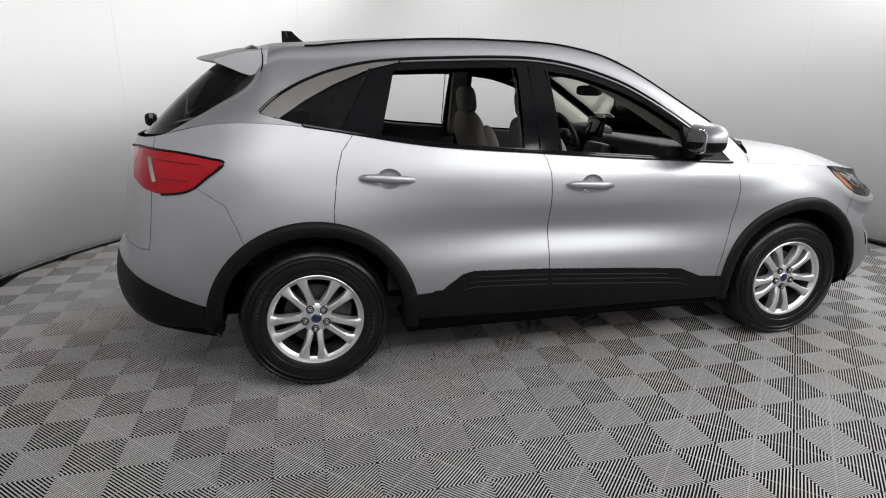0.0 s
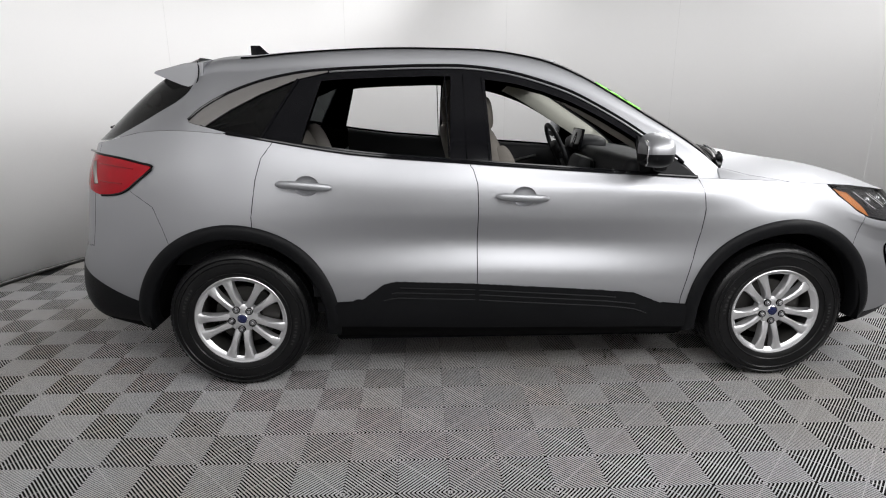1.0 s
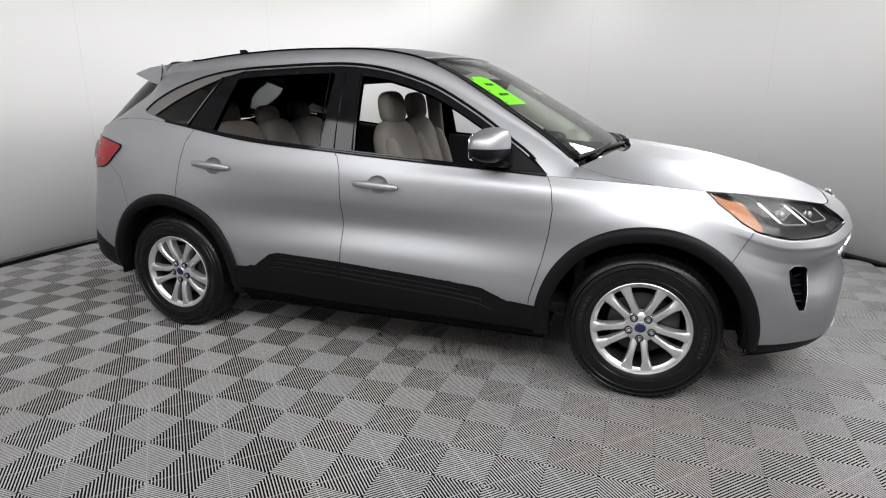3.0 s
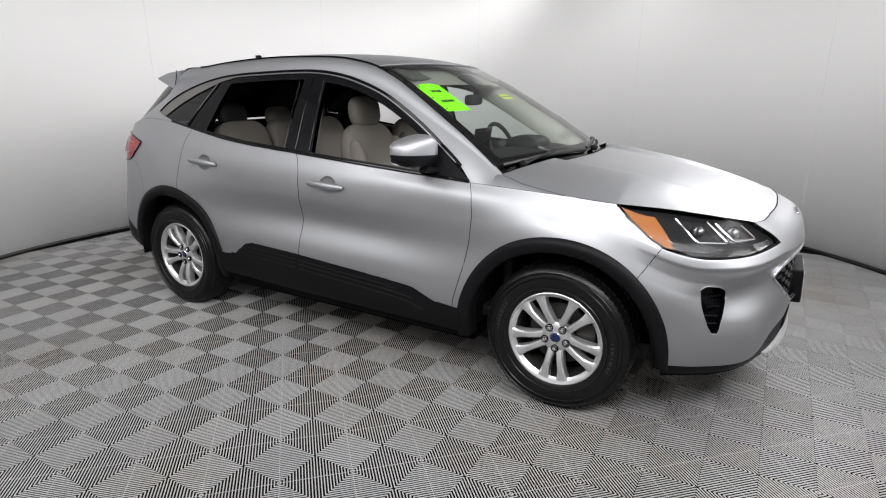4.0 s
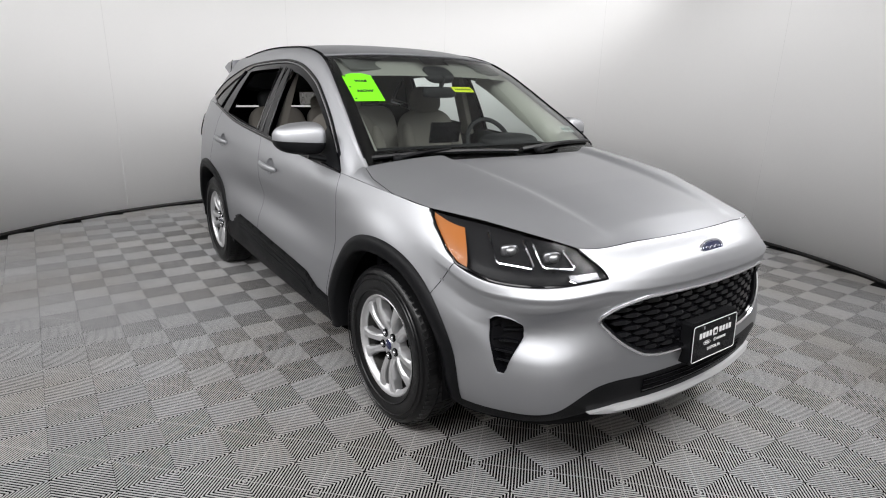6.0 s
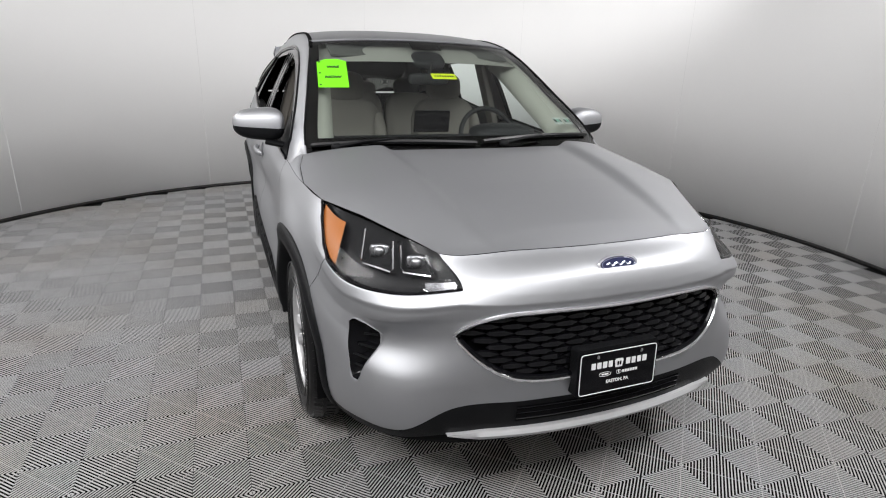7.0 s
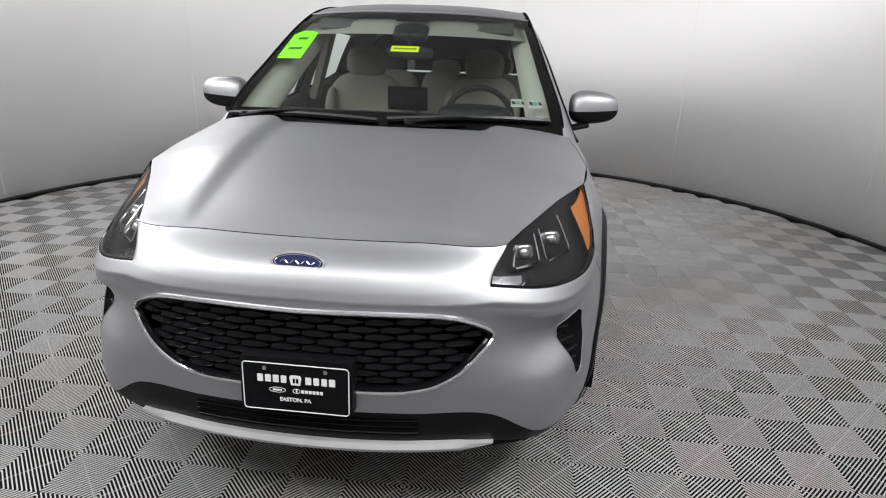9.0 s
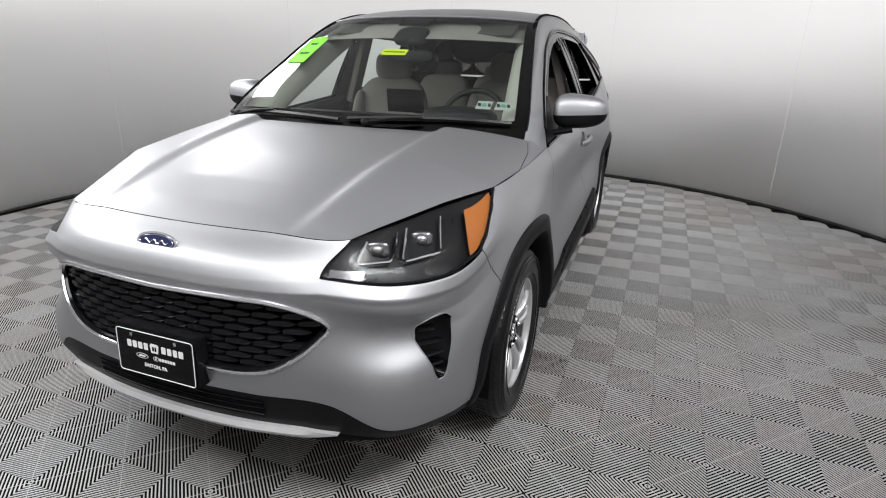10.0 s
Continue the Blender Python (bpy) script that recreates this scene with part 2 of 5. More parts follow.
# ---- the booth ----
def ring_wall(name, r0, r1, z0, z1, mat, steps=160):
    verts, faces = [], []
    for k in range(steps):
        a = 2 * math.pi * k / steps
        for r, z in ((r0, z0), (r1, z0), (r1, z1), (r0, z1)):
            verts.append((ROOM_X + r * math.cos(a), ROOM_Y + r * math.sin(a), z))
    for k in range(steps):
        p, q = 4 * k, 4 * ((k + 1) % steps)
        for i in range(4):
            j = (i + 1) % 4
            faces.append((p + i, q + i, q + j, p + j))
    return mesh_object(name, verts, faces, mat)


wall = tagged(ring_wall("wall_round", ROOM_R, ROOM_R + 0.1, -0.02, ROOM_H, M_WALL), "smooth white curved wall of a round photo booth", "wall", kind="structure")
tagged(ring_wall("baseboard", ROOM_R - 0.012, ROOM_R - 0.002, 0.0, 0.036, M_SKIRT), "thin black skirting strip along the curved white wall", "baseboard", kind="structure")


def disc(name, z, mat, r, steps=96, thick=0.05):
    bm = bmesh.new()
    prism([(ROOM_X + r * math.cos(2 * math.pi * k / steps), ROOM_Y + r * math.sin(2 * math.pi * k / steps)) for k in range(steps)], thick, Matrix.Translation((0, 0, z)), bm)
    me = bpy.data.meshes.new(name)
    bm.to_mesh(me)
    bm.free()
    me.materials.append(mat)
    return new(name, me)


tagged(disc("ceiling", ROOM_H, M_CEIL, ROOM_R + 0.1), "plain grey ceiling above the round booth", "ceiling", kind="structure")
floor = tagged(disc("floor", -0.0524, M_GROOVE_SHADE, ROOM_R + 0.05), "grey ribbed plastic tile floor in alternating diagonal squares", "floor", kind="structure")

# upright joints between the wall's sheets
for k in range(12):
    a = radians(24 + 29 * k)
    m = Matrix.Translation((ROOM_X, ROOM_Y, 0)) @ Matrix.Rotation(a, 4, "Z")
    joint = part("wall_joint", boxed((.002, .003, ROOM_H - .07), m @ Matrix.Translation((ROOM_R - .0005, 0, ROOM_H / 2 + .02))), M_JOINT, wall)


# ---- the car: body surface ----
car = tagged(new("car"), "silver compact SUV with black cladding standing on the tiled floor", "car")
AXLE, HUB_Z, ARCH_R = 1.355, 0.350, 0.472

# Lines round the body from the middle of the nose to the middle of the tail, lowest first: (along, out, up).
LINES = [
    [(2.15, 0, .225), (2.13, .30, .225), (2.09, .50, .23), (2.02, .62, .23), (1.85, .70, .22), (1.70, .76, .20), (1.355, .80, .20), (.85, .80, .21),
     (.30, .80, .21), (-.20, .80, .21), (-.85, .80, .22), (-1.355, .80, .22), (-1.80, .78, .26), (-2.02, .68, .28), (-2.18, .42, .29), (-2.21, 0, .29)],
    [(2.262, 0, .330), (2.243, .30, .334), (2.19, .54, .342), (2.115, .668, .312), (1.95, .78, .288), (1.74, .845, .275), (1.355, .90, .28), (.85, .905, .29),
     (.30, .91, .30), (-.20, .91, .305), (-.85, .91, .32), (-1.355, .90, .31), (-1.80, .87, .34), (-2.09, .775, .36), (-2.29, .45, .38), (-2.32, 0, .38)],
    [(2.284, 0, .463), (2.264, .30, .463), (2.218, .53, .455), (2.148, .676, .362), (1.975, .80, .335), (1.74, .872, .33), (1.355, .92, .41), (.85, .928, .42),
     (.30, .94, .49), (-.20, .942, .525), (-.85, .93, .46), (-1.355, .93, .44), (-1.80, .895, .45), (-2.09, .80, .565), (-2.29, .45, .64), (-2.32, 0, .66)],
    [(2.300, 0, .570), (2.280, .30, .570), (2.220, .53, .565), (2.128, .694, .535), (1.965, .82, .54), (1.74, .892, .54), (1.355, .94, .59), (.85, .922, .56),
     (.30, .932, .585), (-.20, .932, .60), (-.85, .928, .575), (-1.355, .94, .59), (-1.78, .90, .61), (-2.07, .80, .68), (-2.25, .45, .72), (-2.29, 0, .73)],
    [(2.300, 0, .695), (2.280, .30, .695), (2.205, .53, .69), (2.068, .69, .648), (1.936, .825, .635), (1.70, .90, .66), (1.355, .945, .75), (.85, .900, .72),
     (.30, .886, .735), (-.20, .886, .745), (-.85, .903, .74), (-1.355, .945, .75), (-1.78, .89, .78), (-2.05, .79, .80), (-2.235, .45, .82), (-2.275, 0, .83)],
    [(2.288, 0, .812), (2.272, .30, .808), (2.215, .52, .785), (2.108, .705, .735), (1.925, .815, .715), (1.65, .885, .79), (1.355, .925, .865), (.85, .905, .87),
     (.30, .912, .87), (-.20, .912, .88), (-.85, .91, .90), (-1.355, .932, .88), (-1.75, .88, .92), (-2.03, .78, .95), (-2.21, .45, .95), (-2.25, 0, .95)],
    [(2.265, 0, .878), (2.245, .30, .870), (2.188, .505, .838), (2.085, .675, .805), (1.925, .79, .80), (1.62, .866, .885), (1.355, .885, .945), (.85, .895, .985),
     (.30, .905, .99), (-.20, .905, 1.0), (-.85, .90, 1.03), (-1.355, .888, 1.07), (-1.75, .852, 1.09), (-2.02, .76, 1.07), (-2.19, .45, 1.05), (-2.23, 0, 1.05)],
    [(2.165, 0, .938), (2.148, .30, .938), (2.086, .548, .930), (1.925, .625, .955), (1.76, .708, .980), (1.57, .815, 1.001), (1.355, .85, 1.02), (.885, .860, 1.043),
     (.413, .865, 1.074), (-.222, .868, 1.12), (-.80, .86, 1.168), (-1.36, .828, 1.258), (-1.75, .778, 1.268), (-2.0, .70, 1.215), (-2.13, .45, 1.20), (-2.17, 0, 1.20)],
]
STEP = 0.0145


def round_line(P):
    """Mirror the neighbours across the middle, so that the line crosses it square."""
    P = [tuple(p) for p in P]
    a, b = P[1], P[-2]
    return [(a[0], -a[1], a[2])] + P + [(b[0], -b[1], b[2])]


def body_grid():
    mid = np.array(LINES[4], float)
    per = [max(3, int(np.ceil(n / STEP))) for n in np.linalg.norm(np.diff(mid, axis=0), axis=1)]
    per_all = [1] + per + [1]
    rows = np.stack([spline(round_line(P), per_all)[1:-1] for P in LINES])
    us = np.concatenate([i + np.arange(k) / k for i, k in enumerate(per)] + [[len(per)]])
    vper = [9, 9, 10, 12, 16, 16, 10]
    vs = np.concatenate([i + np.arange(k) / k for i, k in enumerate(vper)] + [[len(vper)]])
    grid = np.stack([spline(rows[:, i], vper) for i in range(rows.shape[1])])
    return grid, us, vs


def grid_normals(G):
    du, dv = np.gradient(G, axis=0), np.gradient(G, axis=1)
    n = np.cross(du, dv)
    return n / np.maximum(np.linalg.norm(n, axis=-1, keepdims=True), 1e-9)


def inside(poly, a, b):
    """Which points (a, b) lie in the polygon."""
    P = np.asarray(poly, float)
    hit = np.zeros(np.shape(a), bool)
    for (x0, y0), (x1, y1) in zip(P, np.roll(P, -1, axis=0)):
        if y0 == y1:
            continue
        c = (y0 > b) != (y1 > b)
        hit ^= c & (a < (x1 - x0) * (b - y0) / (y1 - y0) + x0)
    return hit


def nearest(poly, a, b, closed=True):
    """The nearest points of an outline, and their distance."""
    P = np.asarray(poly, float)
    best = np.full(np.shape(a), 9.0)
    na, nb = np.array(a, float), np.array(b, float)
    Q = np.roll(P, -1, axis=0)
    for p, q in zip(P if closed else P[:-1], Q if closed else Q[:-1]):
        d = q - p
        t = np.clip(((a - p[0]) * d[0] + (b - p[1]) * d[1]) / max(d @ d, 1e-12), 0, 1)
        pa, pb = p[0] + t * d[0], p[1] + t * d[1]
        r = np.hypot(a - pa, b - pb)
        m = r < best
        best[m], na[m], nb[m] = r[m], pa[m], pb[m]
    return na, nb, best


class Skin:
    """A grid of points whose vertices are drawn onto outlines, so that it can be cut along them."""

    def __init__(self, G, us, vs, flip=False):
        self.G, self.N = G.copy(), grid_normals(G) * (-1 if flip else 1)
        self.shape = G.shape[:2]
        self.U, self.V = np.meshgrid(us, vs, indexing="ij")
        self.fixed = np.zeros(self.shape, bool)
        self.reach = 0.0078

    def draw_onto(self, poly, plane="xz", mask=None, closed=True):
        i, j = ("xyz".index(c) for c in plane)
        k = 3 - i - j
        a, b, dist = nearest(poly, self.G[..., i], self.G[..., j], closed)
        m = (dist < self.reach) & ~self.fixed
        if mask is not None:
            m &= mask
        m &= abs(self.N[..., k]) > 0.15
        da, db = (a - self.G[..., i])[m], (b - self.G[..., j])[m]
        self.G[m, k] -= (self.N[m, i] * da + self.N[m, j] * db) / self.N[m, k]
        self.G[m, i] += da
        self.G[m, j] += db
        self.fixed |= m

    def triangles(self):
        n, m = self.shape
        idx = np.arange(n * m).reshape(n, m)
        a, b, c, d = idx[:-1, :-1].ravel(), idx[1:, :-1].ravel(), idx[1:, 1:].ravel(), idx[:-1, 1:].ravel()
        f = self.fixed.ravel()
        other = (f[b] & f[d]) & ~(f[a] & f[c])
        t1 = np.where(other[:, None], np.c_[a, b, d], np.c_[a, b, c])
        t2 = np.where(other[:, None], np.c_[b, c, d], np.c_[a, c, d])
        return np.concatenate([t1, t2])


def panel(name, skin, tris, mat, side, parent, label="", gap=0.0, lift=0.0, edge_lift=None):
    """One panel of the skin as its own mesh; gap draws its free edges in, lift raises it."""
    used, inv = np.unique(tris, return_inverse=True)
    T = inv.reshape(-1, 3)
    V, N = skin.G.reshape(-1, 3)[used].copy(), skin.N.reshape(-1, 3)[used]
    if gap or edge_lift is not None:
        E = np.concatenate([T[:, [0, 1]], T[:, [1, 2]], T[:, [2, 0]]])
        key = np.sort(E, axis=1)
        uq, cnt = np.unique(key, axis=0, return_counts=True)
        rim_e = uq[cnt == 1]
        rim = np.zeros(len(V), bool)
        rim[rim_e.ravel()] = True
        rim &= V[:, 1] > 0.004
        if gap:
            acc, num = np.zeros_like(V), np.zeros(len(V))
            cen = V[T].mean(1)
            for k in range(3):
                np.add.at(acc, T[:, k], cen)
                np.add.at(num, T[:, k], 1)
            d = acc / num[:, None] - V
            d -= (d * N).sum(1, keepdims=True) * N
            d /= np.maximum(np.linalg.norm(d, axis=1, keepdims=True), 1e-9)
            V[rim] += d[rim] * gap
        if lift:
            amount = np.full(len(V), lift)
            if edge_lift is not None:
                amount[rim] = edge_lift
            V += N * amount[:, None]
    elif lift:
        V += N * lift
    if side < 0:
        V, N, T = V * (1, -1, 1), N * (1, -1, 1), T[:, ::-1]
    return mesh_object(name, V, T, mat, parent, label, normals=N)


GRID, US, VS = body_grid()


def lamp_ledge(G):
    """The crease along the nose and under the headlights, and the channel that falls back beneath it."""
    N = grid_normals(G)
    U, V = np.meshgrid(US, VS, indexing="ij")
    edge = G[:, int(np.argmin(abs(VS - 6.0))), 2] - .036
    crease = np.where(US < 2.0, np.interp(US, [0, 1.2, 2.0], [.806, .804, .802]), edge)
    h = G[..., 2] - crease[:, None]
    rise = np.interp(h, [-.26, -.115, -.060, -.010, 0, .030, .070, .120], [0, -.015, -.014, .002, .012, .012, .008, 0])
    rise = np.where((V > 6.0) & (U > 2.0), 0.0, rise)
    reach = np.interp(U, [0, 1.5, 2.1, 4.0, 4.9], [.8, .8, 1, 1, 0])
    return G + N * (rise * reach)[..., None]


GRID = lamp_ledge(GRID)
SURF = GRID.reshape(-1, 3)
SURF_N = grid_normals(GRID).reshape(-1, 3)
SIDE_ONLY = (np.repeat(US, len(VS)) > 3.2) & (np.repeat(US, len(VS)) < 13.2)
FLANK, FLANK_N = SURF[SIDE_ONLY], SURF_N[SIDE_ONLY]
FRONT_ONLY = np.repeat(US, len(VS)) < 4.5
NOSE, NOSE_N = SURF[FRONT_ONLY], SURF_N[FRONT_ONLY]


def flank(x, z, off=0.0):
    """The point of the body side at x, z, raised by off."""
    k = np.argmin((FLANK[:, 0] - x) ** 2 + (FLANK[:, 2] - z) ** 2)
    p, n = FLANK[k], FLANK_N[k]
    y = p[1] - (n[0] * (x - p[0]) + n[2] * (z - p[2])) / n[1]
    return np.array((x, y, z)) + n * off


def nose(y, z, off=0.0):
    """The point of the front at y, z, raised by off."""
    k = np.argmin((NOSE[:, 1] - abs(y)) ** 2 + (NOSE[:, 2] - z) ** 2)
    p, n = NOSE[k], NOSE_N[k]
    x = p[0] - (n[1] * (abs(y) - p[1]) + n[2] * (z - p[2])) / n[0]
    q = np.array((x, abs(y), z)) + n * off
    return np.array((q[0], q[1] if y >= 0 else -q[1], q[2]))


def circle(x, z, r, n=96):
    return [(x + r * math.cos(2 * math.pi * k / n), z + r * math.sin(2 * math.pi * k / n)) for k in range(n)]


SHUT_F = [(.885, 1.05), (.913, .987), (.924, .893), (.913, .784), (.885, .643), (.834, .455), (.826, .20)]
SHUT_B = [(-.218, 1.13), (-.186, 1.026), (-.182, .916), (-.185, .604), (-.192, .20)]
SHUT_R = [(-1.130, 1.24), (-1.199, 1.147), (-1.226, 1.051), (-1.249, .882), (-1.245, .70)]
CLAD_TOP = [(-.90, .452), (-.755, .459), (-.635, .545), (-.577, .556), (-.209, .545), (.154, .521), (.429, .502), (.594, .484), (.761, .416), (.90, .405)]
CLAD = CLAD_TOP + [(.90, .25), (-.90, .25)]
CUPS = [[(xm + .056 * math.cos(a), zm + .045 * math.sin(a)) for a in np.linspace(0, 2 * math.pi, 33)[:-1]] for xm, zm in ((-.990, 1.022), (.036, .966))]
BUMP_F = [(1.80, .86), (1.774, .838), (1.691, .696), (1.60, .55)]
BUMP_R = [(-1.86, 1.02), (-1.716, .926), (-1.672, .826), (-1.63, .70)]
VENT = [(1.935, .672), (1.950, .686), (2.004, .684), (2.022, .668), (2.030, .60), (2.026, .53), (2.018, .492), (1.998, .494), (1.970, .55), (1.946, .61)]
GRILLE = [(0, .777), (.30, .780), (.40, .772), (.455, .755), (.527, .694), (.495, .650), (.42, .588), (.37, .562), (.32, .550), (.17, .543), (0, .541)]
GRILLE_LOOP = GRILLE + [(-y, z) for y, z in GRILLE[-2:0:-1]]
TAIL = [(-1.705, 1.112), (-1.76, 1.125), (-1.87, 1.146), (-2.0, 1.160), (-2.085, 1.166), (-2.12, 1.165), (-2.12, 1.03), (-2.06, .99), (-1.98, .972), (-1.93, .975), (-1.86, .99), (-1.78, 1.045)]
LAMP_UV = [(2.02, 6.0), (2.02, 7.1), (5.02, 7.1), (5.0, 6.98), (4.85, 6.55), (4.64, 6.12), (4.48, 6.0)]


def build_side(side):
    skin = Skin(GRID, US, VS)
    x, z = skin.G[..., 0], skin.G[..., 2]
    flankish = (skin.U > 3.3) & (skin.U < 13)
    for cx in (AXLE, -AXLE):
        skin.draw_onto(circle(cx, HUB_Z, ARCH_R), "xz", flankish)
    skin.draw_onto(CLAD, "xz", flankish & (abs(x) < 0.92))
    skin.draw_onto(VENT, "xz", (skin.U < 5))
    skin.draw_onto(GRILLE_LOOP, "yz", (skin.U < 3))
    skin.draw_onto(TAIL, "xz", skin.U > 11)
    for cup in CUPS:
        skin.draw_onto(cup, "xz", flankish)
    for line in (SHUT_F, SHUT_B, SHUT_R, BUMP_F, BUMP_R):
        skin.draw_onto(line, "xz", flankish, closed=False)
    T = skin.triangles()
    C = skin.G.reshape(-1, 3)[T].mean(1)
    u, v = skin.U.ravel()[T].mean(1), skin.V.ravel()[T].mean(1)
    x, y, z = C.T
    kind = np.full(len(T), "fender", dtype=object)

    def behind(line):
        zs, xs = zip(*sorted((q[1], q[0]) for q in line))
        return x < np.interp(z, zs, xs)

    kind[behind(SHUT_F)] = "front_door"
    kind[behind(SHUT_B)] = "rear_door"
    kind[behind(SHUT_R) | (x < -1.3)] = "rear_quarter"
    kind[(~behind(BUMP_F) & (x > 1.5)) & (u < 5.6)] = "front_bumper"
    kind[behind(BUMP_R) & (x < -1.5) & (z < 1.0)] = "rear_bumper"
    kind[(u > 13.0) & (z > .72)] = "tailgate"
    low = v < 2
    kind[low & (u < 5.6)] = "front_lower"
    kind[low & (u > 10.8)] = "rear_lower"
    kind[low & (u >= 5.6) & (u <= 10.8)] = "side_cladding"
    # tucked-under band, coloured near-black to give the shadow below sill and bumpers
    kind[v < 1] = "side_under"
    kind[(v < 1) & (u < 5.6)] = "front_under"
    kind[(v < 1) & (u > 10.8)] = "rear_under"
    kind[inside(CLAD, x, z) & (u > 5.4) & (u < 11) & (v >= 1)] = "side_cladding"
    kind[inside(VENT, x, z) & (u < 5)] = "vent"
    kind[inside(LAMP_UV, u, v)] = "headlight"
    kind[inside(TAIL, x, z) & (u > 11)] = "tail_light"
    kind[inside(GRILLE_LOOP, y, z) & (u < 3)] = "none"
    for cup in CUPS:
        kind[inside(cup, x, z) & (u > 5) & (u < 12)] = "cup"
    for cx in (AXLE, -AXLE):
        kind[(np.hypot(x - cx, z - HUB_Z) < ARCH_R) & (u > 3.3) & (u < 13)] = "none"
    return skin, T, kind


PANELS = [
    ("front_bumper", M_PAINT, "silver front bumper", 0.0018), ("front_fender", M_PAINT, "silver front fender", 0.0018),
    ("front_door", M_PAINT, "silver front door, window lowered", 0.0022), ("rear_door", M_PAINT, "silver rear door, window lowered", 0.0022),
    ("rear_quarter", M_PAINT, "silver rear quarter panel", 0.0018), ("rear_bumper", M_PAINT, "silver rear bumper", 0.0018),
    ("tailgate", M_PAINT, "silver tailgate", 0.0018), ("front_lower", M_PLASTIC, "black plastic lower bumper", 0.0),
    ("rear_lower", M_PLASTIC, "black plastic lower bumper", 0.0), ("side_under", M_DARK, "lower edge of the body, blackened for the shade beneath", 0.0),
    ("front_under", M_DARK, "lower edge of the body, blackened for the shade beneath", 0.0), ("rear_under", M_DARK, "lower edge of the body, blackened for the shade beneath", 0.0),
]
DOORS, LAMPS_ON, TAILS_ON = {}, {}, {}
for side in (-1, 1):
    skin, T, kind = build_side(side)
    kind[kind == "fender"] = "front_fender"
    for name, mat, label, gap in PANELS:
        t = T[kind == name]
        if len(t):
            ob = panel(name, skin, t, mat, side, car, label, gap=gap)
            DOORS[name, side] = ob
    panel("side_cladding", skin, T[kind == "side_cladding"], M_PLASTIC, side, car, "black plastic door cladding", lift=0.014, edge_lift=0.002)
    LAMPS_ON[side] = panel("headlight", skin, T[kind == "headlight"], M_LENS, side, car, "clear headlight with dark housing and amber corner", gap=0.0015)
    TAILS_ON[side] = panel("tail_light", skin, T[kind == "tail_light"], M_RED, side, car, "red tail light", gap=0.0015, lift=0.004)
    LAMPS_ON[side].visible_shadow = False
    # dark skin behind the joints
    keep = ~np.isin(kind, ["none", "headlight", "vent", "cup"])
    panel("inner_shell", skin, T[keep], M_DARK, side, car, lift=-0.012)


# ---- hood, glasshouse and roof ----
BELT = [(-1.75, 1.27), (-1.545, 1.312), (-1.519, 1.303), (-1.462, 1.289), (-1.386, 1.270), (-1.20, 1.233), (-.955, 1.190), (-.677, 1.155), (-.222, 1.12), (.145, 1.093), (.413, 1.074), (.573, 1.061), (.885, 1.043)]
DLO_TOP = [(-1.545, 1.320), (-1.504, 1.358), (-1.39, 1.431), (-1.261, 1.486), (-1.05, 1.537), (-.86, 1.556), (-.68, 1.564), (-.405, 1.572), (-.24, 1.570), (.005, 1.537), (.14, 1.50), (.28, 1.45),
           (.415, 1.382), (.555, 1.30), (.695, 1.206), (.81, 1.124), (.885, 1.050)]
# the roof's edge, from the foot of the windscreen to the tail
EDGE = [(1.02, .785, 1.085), (.93, .775, 1.160), (.80, .748, 1.250), (.66, .716, 1.335), (.50, .682, 1.432), (.34, .648, 1.522), (.18, .622, 1.588), (0, .607, 1.628), (-.40, .600, 1.652),
        (-.90, .592, 1.642), (-1.25, .585, 1.612), (-1.505, .606, 1.570), (-1.578, .660, 1.448), (-1.74, .692, 1.340), (-1.95, .715, 1.225)]
MIDDLE = [(1.20, 1.115), (1.10, 1.180), (.96, 1.262), (.82, 1.345), (.65, 1.442), (.47, 1.540), (.31, 1.612), (.10, 1.655), (-.35, 1.688), (-.90, 1.680), (-1.30, 1.655), (-1.58, 1.622),
          (-1.75, 1.53), (-1.93, 1.38), (-2.09, 1.215)]


